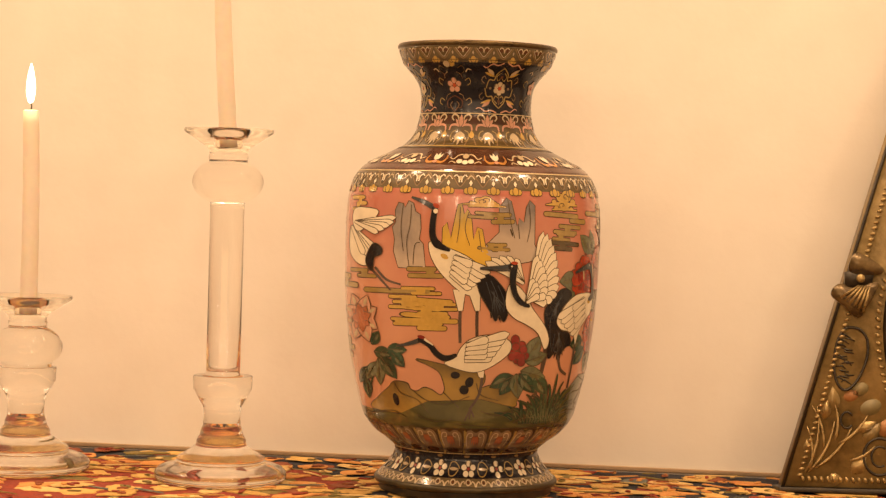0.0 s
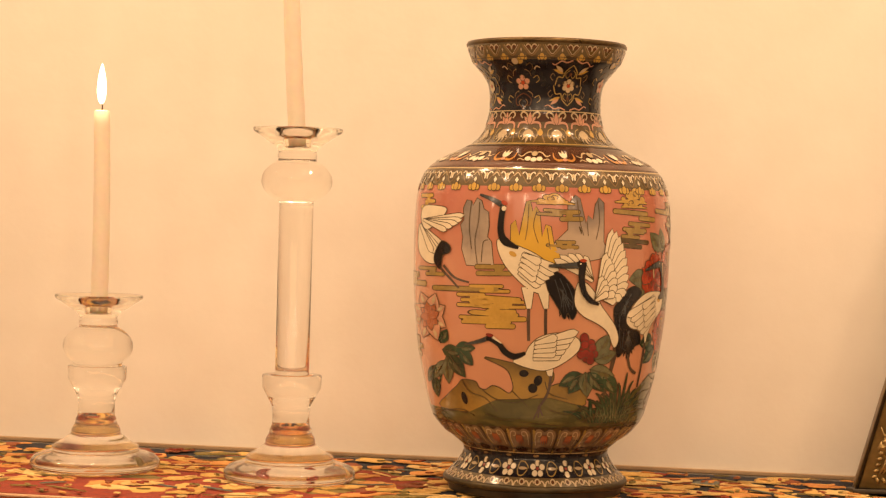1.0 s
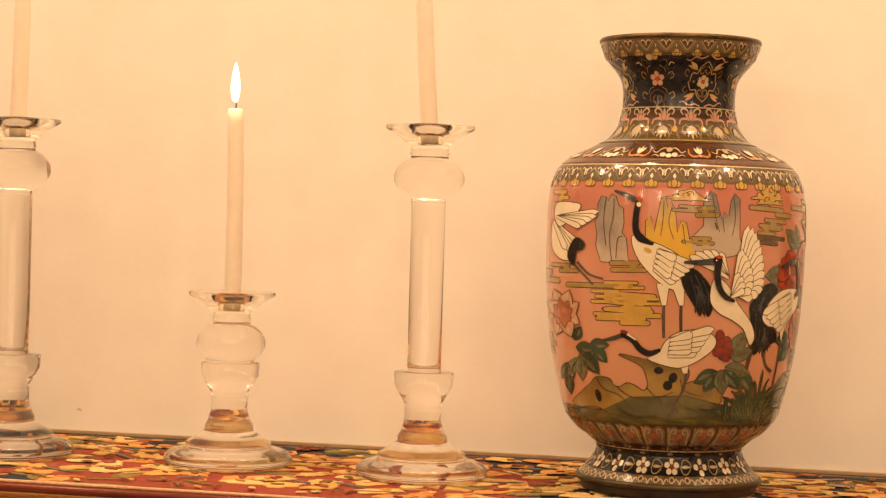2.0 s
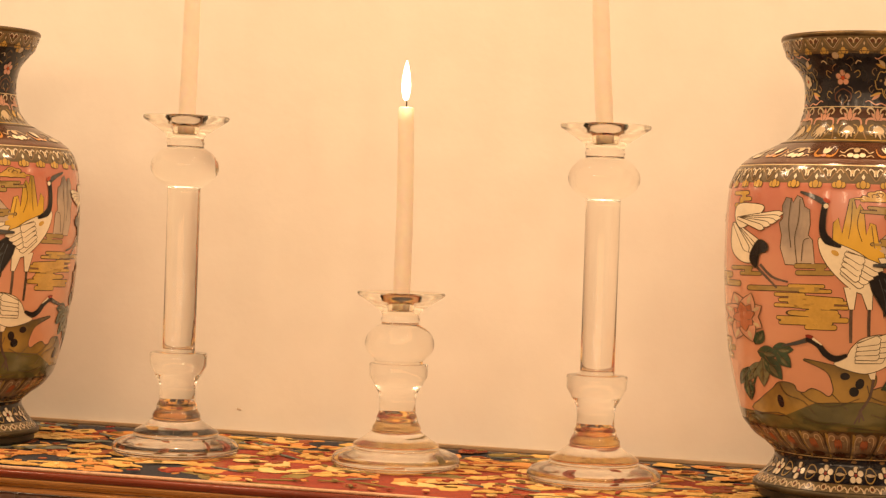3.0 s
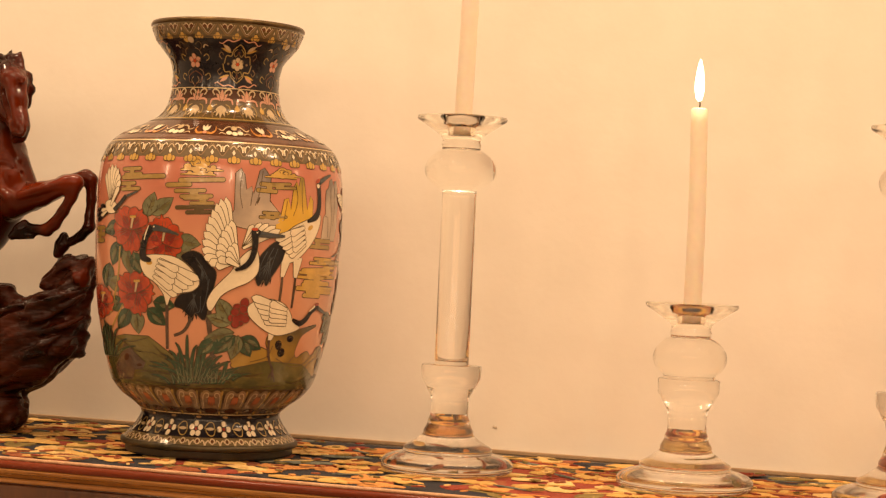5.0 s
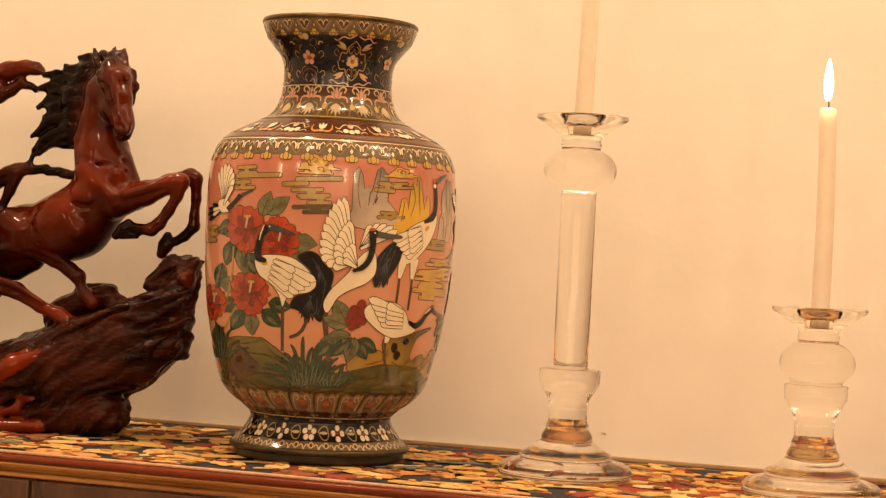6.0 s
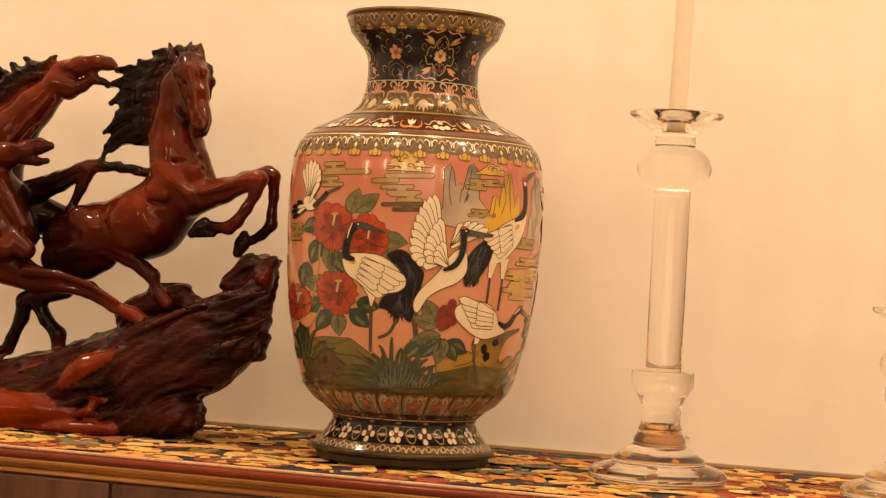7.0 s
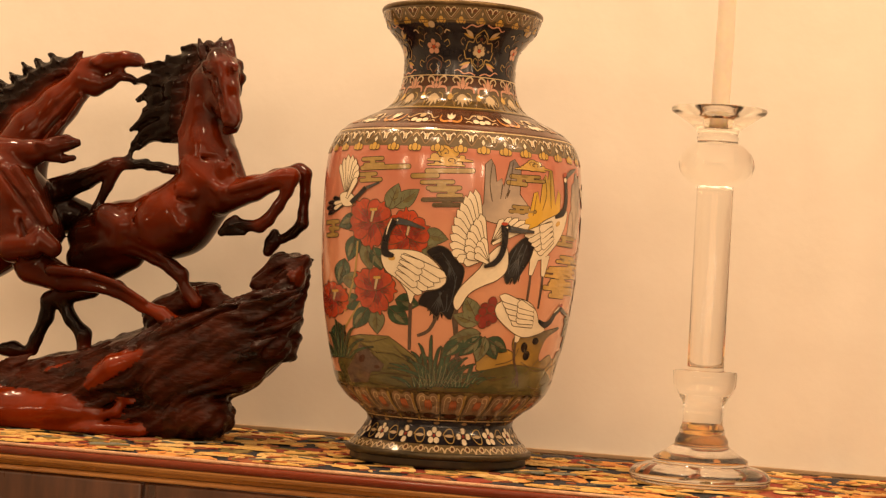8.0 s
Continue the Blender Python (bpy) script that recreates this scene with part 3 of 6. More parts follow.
def neck_cell(k):
    s = []
    if k % 2:
        for a in range(5):
            t = -math.pi / 2 + a * 2 * math.pi / 5
            s += inked(E_BLUSH, oval(8.2 * math.cos(t), 158 + 8.2 * math.sin(t), 4.6, 4.6), 3, 0.8)
        s += [(E_RED, oval(0, 158, 3.4, 3.4), 4)]
        s += inked(E_CREAM, oval(-6, 123, 6, 5), 3, 0.8) + inked(E_GOLD, oval(3, 122, 6, 5), 2, 0.8)
        for d in (-1, 1):
            s += [(E_RUSTE, stroke([(0, 176), (d * 8, 180), (d * 14, 186), (d * 12, 196), (d * 4, 197), (0, 205)], [2, 2, 1.4]), 2)]
            s += [(E_TAN, stroke([(d * 4, 186), (d * 8, 192), (d * 3, 200)], [1.4, 1.4]), 2)]
            s += [(E_OLIVE, stroke([(d * 12, 130), (d * 20, 126), (d * 24, 133), (d * 18, 139)], [1.8, 1.2]), 2)]
            s += [(E_CREAM, stroke([(d * 26, 136), (d * 30, 131), (d * 36, 133)], [2.4, 1.4]), 2)]
            for e in (0, 1):
                s += [(E_DULL, stroke([(d * 20, 150 + e * 34), (d * 27, 146 + e * 34), (d * 30, 153 + e * 34), (d * 24, 158 + e * 34)], [1.5, 1.1]), 2)]
                s += [(E_TAN, stroke([(d * 8, 136 + e * 36), (d * 15, 140 + e * 36), (d * 17, 147 + e * 36)], [1.4, 1.0]), 2)]
    else:
        for a in range(6):
            t = math.pi / 6 + a * math.pi / 3
            s += inked(E_CREAM, oval(7.4 * math.cos(t), 162 + 7.4 * math.sin(t), 4.2, 4.2), 4, 0.8)
        s += [(E_RED, oval(0, 162, 3, 3), 5)]
        for d in (-1, 1):
            for e in (-1, 1):
                s += [(E_DULL, stroke([(0, 162 + e * 34), (d * 10, 162 + e * 24), (d * 13, 162 + e * 14), (d * 22, 162 + e * 14), (d * 26, 162)], [1.6, 2.0, 1.6]), 3)]
                s += inked(E_BLUSH if e > 0 else E_CREAM, petal(d * 16, 162 + e * 22, 18, 6, math.atan2(e * 0.75, d)), 3, 0.8)
                s += inked(E_GOLD, petal(d * 14, 162 + e * 20, 20, 4.5, math.atan2(e * 0.35, d)), 3, 0.8)
                s += [(E_BLUSH, stroke([(d * 4, 162 + e * 42), (d * 14, 162 + e * 38), (d * 24, 162 + e * 40), (d * 34, 162 + e * 34), (d * 40, 162 + e * 36)], [2.2, 2.2, 1.4]), 3)]
            s += [(E_TAN, oval(d * 17, 162, 2.2, 2.2), 4)]
        s += [(E_TAN, stroke([(0, 172), (0, 190)], [1.6, 1.0]), 3), (E_RUSTE, oval(0, 143, 2.6, 3), 3), (E_RUSTE, oval(0, 184, 2.6, 3), 3)]
        for d in (-1, 1):
            for e in (-1, 1):
                s += [(E_DULL, stroke([(d * 3, 162 + e * 26), (d * 9, 162 + e * 20), (d * 6, 162 + e * 13), (d * 2, 162 + e * 16)], [1.3, 1.0]), 3)]
                s += [(E_TAN, stroke([(d * 30, 162 + e * 8), (d * 35, 162 + e * 14), (d * 31, 162 + e * 20), (d * 27, 162 + e * 15)], [1.4, 1.0]), 2)]
    return s


def palmette_cell(k):
    s = []
    for d in (-1, 1):
        s += [(E_CREAM, stroke([(d * 3, 222), (d * 6, 212), (d * 13, 208), (d * 17, 213), (d * 13, 219)], [2.4, 3.0, 2.2]), 3)]
        s += inked(E_BLUSH, petal(0, 228, 16, 6, math.atan2(-1, d * 0.9)), 3, 0.8)
        s += [(E_BLUSH, stroke([(d * 2, 228), (d * 10, 226), (d * 18, 228), (d * 20, 236)], [4, 4, 2.4]), 3), (E_DULL, stroke([(d * 8, 236), (d * 15, 240), (d * 16, 250), (d * 11, 256)], [2, 1.4]), 2)]
    s += inked(E_BLUSH, petal(0, 230, 22, 8, -math.pi / 2), 4, 0.8)
    for a in (-0.7, -0.35, 0, 0.35, 0.7):
        s += inked(E_CREAM, petal(0, 238, 25 - 7 * abs(a), 5.6, math.pi / 2 + a), 3, 0.8)
    s += [(E_GOLD, petal(21, 250, 14, 9, -math.pi / 2), 3), (E_TAN, stroke([(12, 262), (17, 248), (21, 236), (25, 248), (30, 262)], [2, 2]), 2)]
    return s


def shoulder_cell(k):
    s = []
    if k % 2:
        for a in range(3):
            s += inked(E_WHITE, oval(-10 + 10 * a, 291 + (1.5 if a == 1 else 0), 5, 3.6), 3, 0.8)
        for d in (-1, 1):
            s += [(E_CREAM, stroke([(0, 283), (d * 7, 279), (d * 14, 281), (d * 20, 287), (d * 27, 284)], [2.0, 2.2, 1.4]), 2)]
            s += [(E_CREAM, stroke([(d * 16, 294), (d * 24, 291), (d * 28, 294)], [1.8, 1.2]), 2)]
        s += inked(E_CREAM, oval(0, 282, 5, 4), 3, 0.8)
    else:
        for a in (-0.6, 0, 0.6):
            s += inked(E_WHITE, petal(0, 289, 13, 5, -math.pi / 2 + a), 3, 0.8)
        for d in (-1, 1):
            s += [(E_ORANGEISH, stroke([(d * 4, 292), (d * 12, 293), (d * 18, 288), (d * 18, 280)], [4, 3.4, 1.6]), 2)]
        s += [(E_BLUSH, oval(0, 292, 4, 2.6), 4)]
    return s


def lattice_cell(k):
    s = [(E_OLIVE, np.array([(-18, 310), (18, 310), (0, 334)]), 1)]
    s += [(E_TAN, stroke([(-18, 311), (-9, 322), (0, 333), (9, 322), (18, 311)], [2.0, 2.0]), 2), (E_WIRE, stroke([(-14, 311), (-7, 320), (0, 328.5), (7, 320), (14, 311)], [1.1, 1.1]), 2)]
    for d in (-1, 1):
        s += [(E_WHITE, stroke([(d * 2, 326), (d * 3, 318), (d * 8, 314), (d * 11, 317)], [2.2, 2.0, 1.7]), 3)]
    s += inked(E_CREAM, oval(0, 319, 3, 3.4), 3, 0.8)
    s += inked(E_WHITE, np.array([(18, 322), (21, 327), (18, 332), (15, 327)]), 3, 0.8) + [(E_RUSTE, oval(-5.5, 313.5, 2.6, 2), 3), (E_RUSTE, oval(5.5, 313.5, 2.6, 2), 3), (E_CREAM, stroke([(12, 321), (18, 315), (24, 321)], [1.5, 1.9, 1.5]), 3)]
    s += inked(E_GOLD, oval(18, 339, 4.6, 6.4), 4, 1.1) + inked(E_GOLD, oval(11.5, 340, 4.4, 4.6), 3, 1.1) + inked(E_GOLD, oval(24.5, 340, 4.4, 4.6), 3, 1.1)
    return s


def lower_cell(k):
    edge = [(24, 742), (24.5, 764), (22, 788)]
    s = [(E_WIRE, stroke(edge, [8, 8, 7]), 1), (E_DULL, stroke(edge, [4.4, 4.2, 3.2]), 2)]
    arch = [(-19, 784), (-20, 760), (-18, 747), (-9, 741), (0, 746), (9, 741), (18, 747), (20, 760), (19, 784)]
    s += inked(E_DRAB, catmull(arch, 4), 2, 1.4)
    for d in (-1, 1):
        s += [(E_CREAM, stroke([(d * 15, 772), (d * 15.5, 756), (d * 12, 747), (d * 6, 747), (d * 6, 753), (d * 10, 754)], [1.2, 1.6, 1.6]), 4)]
        s += [(E_OLIVE, stroke([(d * 20, 742), (d * 26, 738), (d * 30, 744)], [2.4, 2]), 3)]
    for a in (-1.5, -0.5, 0.5, 1.5):
        s += inked(E_RUST2, petal(a * 2.2, 751, 22 - 2 * abs(a), 3.4, math.pi / 2 - a * 0.09), 4, 0.7)
    s += inked(E_BROWN, oval(0, 780, 11, 4.2), 4, 1)
    return s


def foot_cell(k):
    s = []
    n = 4 if k % 2 else 5
    for a in range(n):
        t = -math.pi / 2 + a * 2 * math.pi / n
        s += inked(E_WHITE, oval(8.2 * math.cos(t), 814 + 9.0 * math.sin(t), 4.6, 4.8), 3, 0.8)
    s += [(E_CRIMSON, oval(0, 814, 2.6, 2.8), 4)]
    for e in (-1, 1):
        s += [(E_DULL, stroke([(16, 814), (19, 814 + e * 10), (26, 814 + e * 11), (32, 814 + e * 5), (34, 814)], [1.6, 2, 1.6]), 2)]
    s += inked(E_CREAM, petal(17, 814, 17, 5, 0), 3, 0.7) + [(E_TAN, oval(-3, 793, 5, 2.4), 2)]
    return s


def hem_cell(k):
    s = [(E_CREAM, stroke([(4 * math.cos(t), 834.5 + 4.2 * math.sin(t)) for t in np.linspace(0, 2 * math.pi, 9)], [2, 2]), 2), (E_RUSTE, oval(0, 834.5, 2.4, 2.6), 2)]
    for d in (-1, 1):
        s += [(E_CREAM, stroke([(13, 843), (13 + d * 2, 836), (13 + d * 6, 833), (13 + d * 8, 837)], [2.4, 2.2, 1.6]), 2)]
    s += [(E_CREAM, stroke([(-14, 843), (14, 843)], [1.6, 1.6]), 1)]
    return s


E_MOSS = enamel("moss_leaf_enamel", (0.13, 0.115, 0.045), 0.3)
E_DRAB = enamel("drab_enamel", (0.23, 0.155, 0.092))
E_KHAKI = enamel("khaki_enamel", (0.115, 0.080, 0.036))
E_ORANGEISH = enamel("amber_enamel", (0.42, 0.19, 0.05))
E_RUST2 = enamel("coral_enamel", (0.36, 0.115, 0.05))


def bars(x, y, w, h, n, seed, mat):
    """A scrolled cloud: rounded fingers that slide past one another, under one wire outline."""
    rng = random.Random(seed)
    fills = []
    step = h / n
    for i in range(n):
        cut = rng.uniform(0.0, 0.34), rng.uniform(0.0, 0.34)
        x0, x1 = x + w * cut[0] * (i % 2), x + w - w * cut[1] * ((i + 1) % 2)
        yy = y + step * (i + 0.5)
        r = min(step * 0.30, 5.0)
        cap = np.linspace(-math.pi / 2, math.pi / 2, 7)
        fills.append(np.array([(x1 - r + r * math.cos(a), yy + r * math.sin(a)) for a in cap] + [(x0 + r - r * math.cos(a), yy - r * math.sin(a)) for a in cap]))
        if i < n - 1:
            lx = x + w * rng.uniform(0.30, 0.55)
            fills.append(np.array([(lx, yy), (lx + w * 0.22, yy), (lx + w * 0.22, yy + step), (lx, yy + step)]))
    return [(E_WIRE, grown(p, 1.3), 1) for p in fills] + [(mat, p, 2) for p in fills]


def puff(x, y, w, h, mat):
    fills = [oval(x + u * w, y + v * h, r * w * 0.55, r * h) for u, v, r in ((0.1, 0.72, 0.2), (0.36, 0.38, 0.34), (0.62, 0.5, 0.26), (0.5, 0.75, 0.3), (0.85, 0.8, 0.14))]
    fills.append(stroke([(x - w * 0.1, y + h * 0.9), (x + w * 0.5, y + h * 0.86), (x + w * 1.15, y + h * 1.02)], [2, h * 0.3, 1]))
    curl = stroke([(x + w * 0.28, y + h * 0.62), (x + w * 0.26, y + h * 0.34), (x + w * 0.42, y + h * 0.26), (x + w * 0.48, y + h * 0.5), (x + w * 0.38, y + h * 0.56)], [1.2, 1.0])
    return [(E_WIRE, grown(p, 1.3), 1) for p in fills] + [(mat, p, 2) for p in fills] + [(E_WIRE, curl, 3)]


def vane(x, y, length, width, turn):
    """A long feather, narrow at the quill and round at the tip."""
    t = np.linspace(0, 1, 12)
    w = width / 2 * np.where(t < 0.82, 0.35 + 0.65 * t / 0.82, np.sqrt(np.clip(1 - ((t - 0.82) / 0.18) ** 2, 0, 1)))
    u = np.concatenate([t, t[::-1][1:]]) * length
    v = np.concatenate([w, -w[::-1][1:]])
    c, s = math.cos(turn), math.sin(turn)
    return np.stack([x + c * u - s * v, y + s * u + c * v], 1)


def feathers(base, tips, width, mat=None, layer=3.0):
    """A fan of long feathers from one base."""
    out = []
    for i, (tx, ty) in enumerate(tips):
        d = math.hypot(tx - base[0], ty - base[1])
        out += inked(mat or E_WHITE, vane(base[0], base[1], d, width, math.atan2(ty - base[1], tx - base[0])), layer + 0.5 * i, 1.1)
    return out


def folded_wing(x, y, turn, length, layer, step=(3, 9)):
    """Three rows of scalloped feathers on a resting wing, the longest at the bottom."""
    out = []
    for d in range(5):
        out += inked(E_WHITE, vane(x + step[0] * d, y + step[1] * (4 - d), length * (1 - 0.09 * (4 - d)), 13, turn - 0.03 * d), layer + 0.5 * d, 1.1)
    for d in range(4):
        out += inked(E_WHITE, vane(x + step[0] * d, y + step[1] * (3.2 - d), length * 0.52, 13, turn - 0.05 * d), layer + 2.6 + 0.4 * d, 1.0)
    return out


def plume(x, y, n, length, turn, spread, layer=4):
    """Dark drooping tail plumes."""
    out = []
    for i in range(n):
        u = i / (n - 1) - 0.5
        out += [(E_BLACK, petal(x + u * 10, y, length * (1 - 0.3 * abs(u)), 11, turn + u * spread), layer), (E_SLATE, petal(x + u * 10, y + 3, length * 0.7, 1.6, turn + u * spread), layer + 1)]
    return out


def shape(pts, mat, layer=3, ink=1.2, per=4):
    return inked(mat, catmull(pts, per, True), layer, ink)


def crag(pts, mat, layer=1):
    return inked(mat, np.array(pts, float), layer, 1.2)


def leaf(x, y, length, width, turn, mat=None, layer=4):
    out = inked(mat or E_LEAF, petal(x, y, length, width, turn), layer, 1.1)
    c, s = math.cos(turn), math.sin(turn)
    out += [(E_SAGE if (mat or E_LEAF) is E_LEAF else E_MOSS, petal(x + c * length * 0.3 - s * width * 0.1, y + s * length * 0.3 + c * width * 0.1, length * 0.55, width * 0.3, turn), layer + 0.5)]
    out += [(E_WIRE, stroke([(x, y), (x + c * length * 0.85, y + s * length * 0.85)], [1.4, 0.9]), layer + 1)]
    for q in (0.35, 0.6):
        for e in (-1, 1):
            out += [(E_WIRE, stroke([(x + c * length * q, y + s * length * q), (x + c * length * (q + 0.16) - s * e * width * 0.28, y + s * length * (q + 0.16) + c * e * width * 0.28)], [0.9, 0.6]), layer + 1)]
    return out


def blossom(x, y, r, mat, n=5, turn=0.0, layer=2.2):
    """An open flower of broad notched petals, darker at the heart, with a pale stamen."""
    out = []
    for i in range(n):
        a = turn + 2 * math.pi * i / n
        l, w = r * (1.0 + 0.16 * (i % 2)), r * (0.80 + 0.14 * ((i + 1) % 2))
        rim = [(0.0, 0.10), (0.35, 0.46), (0.68, 0.62), (0.92, 0.40), (0.90, 0.12), (1.08, 0.0), (0.90, -0.12), (0.94, -0.40), (0.68, -0.60), (0.35, -0.46), (0.0, -0.10)]
        c, s = math.cos(a), math.sin(a)
        poly = catmull([(x + c * u * l - s * v * w, y + s * u * l + c * v * w) for u, v in rim], 3, True)
        k = layer + 0.4 * i
        out += inked(mat, poly, k, 1.3)
        out.append((E_CRIMSON, petal(x, y, l * 0.66, w * 0.66, a), k + 0.10))
        for q in (-0.22, 0.05, 0.26):
            out.append((E_WIRE, stroke([(x + l * 0.28 * math.cos(a + q), y + l * 0.28 * math.sin(a + q)), (x + l * 0.80 * math.cos(a + q * 0.8), y + l * 0.80 * math.sin(a + q * 0.8))], [1.2, 0.7]), k + 0.14))
    out += inked(E_CREAM, stroke([(x, y), (x + r * 0.10, y - r * 0.50)], [3.0, 4.4]), layer + 2.4, 0.9)
    for q in (-4, 0, 4):
        out += inked(E_GOLD, oval(x + r * 0.10 + q, y - r * 0.54, 2.4, 2.4), layer + 2.6, 0.6)
    return out


def tuft(x, y, n, tall, seed, mat=None):
    rng = random.Random(seed)
    out = []
    for i in range(n):
        u = 2 * (i - (n - 1) / 2) / max(1, n - 1)
        h = tall * (1 - 0.62 * abs(u)) * rng.uniform(0.8, 1.1)
        bx = x + u * 17
        lean = u * (20 + tall * 0.34) + rng.uniform(-4, 4)
        out += inked(mat or E_LEAF, stroke([(bx, y), (bx + lean * 0.22, y - h * 0.5), (bx + lean * 0.6, y - h * 0.86), (bx + lean, y - h)], [5, 5.4, 4, 0.8]), 4 + 0.4 * (i % 3), 1.0)
        out += [(E_SAGE, stroke([(bx - 0.8, y - 2), (bx + lean * 0.22 - 0.8, y - h * 0.5)], [1.3, 1.0]), 5.2)]
    return out


def motifs_front():
    """Name, label, shapes for the drawing's front."""
    m = []
    m.append(("peak_motif", "grey peak", crag([(697, 400), (703, 392), (702, 372), (708, 359), (716, 361), (719, 368), (726, 356), (733, 360), (737, 374), (745, 379), (746, 402), (743, 420), (750, 428), (754, 469), (707, 467), (699, 440), (701, 420)], E_GREY)
              + [(E_WIRE, stroke(p, [1.2, 1.2]), 3) for p in ([(716, 360), (712, 400), (716, 440)], [(730, 362), (728, 395), (722, 425), (726, 466)], [(745, 425), (736, 430), (733, 462)])]))
    m.append(("peak_motif", "yellow peak", crag([(783, 432), (784, 400), (791, 392), (798, 418), (810, 362), (816, 360), (820, 378), (826, 370), (832, 380), (836, 420), (843, 400), (851, 403), (856, 430), (872, 462), (850, 466), (815, 455)], E_YPEAK)
              + [(E_WIRE, stroke(p, [1.2, 1.0]), 3) for p in ([(814, 366), (812, 400), (808, 425)], [(828, 375), (822, 402), (830, 430)], [(845, 405), (850, 440)])]))
    for x, y, w, h, n, mat in ((858, 374, 48, 22, 2, E_DULL), (862, 425, 36, 16, 2, E_DULL), (722, 464, 64, 22, 2, E_DULL), (712, 498, 70, 16, 2, E_GOLD), (645, 501, 150, 12, 1, E_DULL),
                               (690, 512, 62, 26, 3, E_GOLD), (712, 524, 98, 16, 2, E_GOLD), (694, 550, 60, 16, 2, E_GOLD), (740, 538, 70, 36, 3, E_GOLD), (618, 470, 50, 18, 2, E_DULL), (622, 345, 28, 30, 3, E_GOLD)):
        m.append(("cloud_motif", "", bars(x, y, w, h, n, int(x * 7 + y), mat)))
    m.append(("cloud_motif", "yellow scrolled cloud", puff(832, 350, 52, 16, E_GOLD)))
    m.append(("cloud_motif", "yellow scrolled cloud", puff(975, 356, 36, 16, E_GOLD)))
    # standing bird
    s = shape([(761, 425), (775, 428), (798, 436), (825, 448), (848, 465), (868, 488), (864, 508), (842, 514), (818, 508), (795, 490), (775, 468), (763, 445)], E_WHITE)
    s += inked(E_BLACK, stroke([(771, 368), (767, 392), (767, 414), (775, 428), (796, 438)], [9, 9, 10, 12, 3]), 5, 0.8)
    s += inked(E_SLATE, stroke([(770, 368), (752, 358), (731, 350)], [9, 6, 1.5]), 5, 0.9) + [(E_RED, oval(773, 364, 6, 3.6, 0.5), 6), (E_WHITE, oval(772, 373, 4, 4), 6), (E_BLACK, oval(767, 368, 1.6, 1.6), 7)]
    s += shape([(842, 476), (862, 478), (878, 490), (893, 512), (895, 540), (888, 556), (880, 545), (874, 555), (866, 540), (856, 524), (846, 505)], E_BLACK, 4)
    s += [(E_SLATE, stroke(p, [1.6, 0.9]), 6) for p in ([(866, 488), (876, 510), (882, 535)], [(858, 490), (866, 515), (870, 535)], [(878, 496), (888, 520), (888, 540)])]
    s += folded_wing(797, 447, 0.56, 66, 5.0, (2, 8))
    s += plume(868, 500, 6, 62, 1.25, 0.9, 3)
    s += [(E_GOLD, oval(787, 448, 7, 4, 0.5), 4)]
    for x0, x1 in ((813, 814), (838, 843)):
        s += inked(E_WHITE, np.array([(x0 - 11, 503), (x0 + 10, 503), (x1 + 4, 538), (x1 - 3, 538)], float), 3, 1.2)
        s += [(E_STONE, stroke([(x1, 536), (x1 - 0.5, 560), (x1, 592)], [5, 5.6, 5]), 2)]
    m.append(("bird_motif", "ivory and black bird", s))
    # low bird
    s = shape([(788, 627), (806, 617), (816, 600), (832, 586), (858, 579), (884, 582), (900, 592), (898, 608), (878, 625), (852, 638), (828, 640)], E_WHITE, 5)
    s += inked(E_BLACK, stroke([(808, 612), (790, 618), (775, 611), (764, 598), (752, 590), (742, 588)], [4, 9, 9, 8, 8, 6]), 7, 0.8)
    s += inked(E_SLATE, stroke([(744, 589), (726, 595), (704, 600)], [7, 5, 1]), 6, 0.8) + [(E_CRIMSON, oval(748, 583, 7, 3, 0.2), 8), (E_WHITE, stroke([(753, 586), (768, 596)], [4, 2]), 8)]
    s += folded_wing(822, 594, -0.12, 74, 6.0, (1, 7))
    s += inked(E_WHITE, np.array([(842, 636), (856, 634), (853, 655), (846, 648)], float), 4, 1)
    s += [(E_STONE, stroke([(852, 650), (846, 680), (830, 705)], [5, 4.6, 4]), 6)] + [(E_STONE, stroke([(832, 704), (822 + 8 * q, 724 - 3 * q)], [4, 2]), 6) for q in range(3)]
    m.append(("bird_motif", "ivory and black bird", s))
    # flying bird at the edge
    s = feathers((628, 392), [(704, 384), (700, 392), (692, 398), (682, 404), (672, 410)], 9, layer=5.5) + shape([(628, 370), (650, 368), (672, 374), (655, 395), (634, 408), (624, 392)], E_WHITE, 5)
    s += feathers((622, 400), [(670, 440), (664, 450), (656, 452), (646, 448)], 10, layer=4.5) + shape([(620, 400), (632, 412), (648, 436), (660, 456), (648, 466), (630, 460), (618, 440)], E_WHITE, 4)
    s += shape([(652, 446), (664, 428), (678, 436), (676, 446), (664, 452), (660, 474), (650, 462)], E_BLACK, 7)
    s += [(E_STONE, stroke([(658, 470), (674, 486), (694, 506)], [4.5, 4, 3]), 5), (E_STONE, stroke([(666, 468), (686, 488), (712, 496)], [4.5, 4, 3]), 5)]
    m.append(("bird_motif", "ivory bird in flight", s))
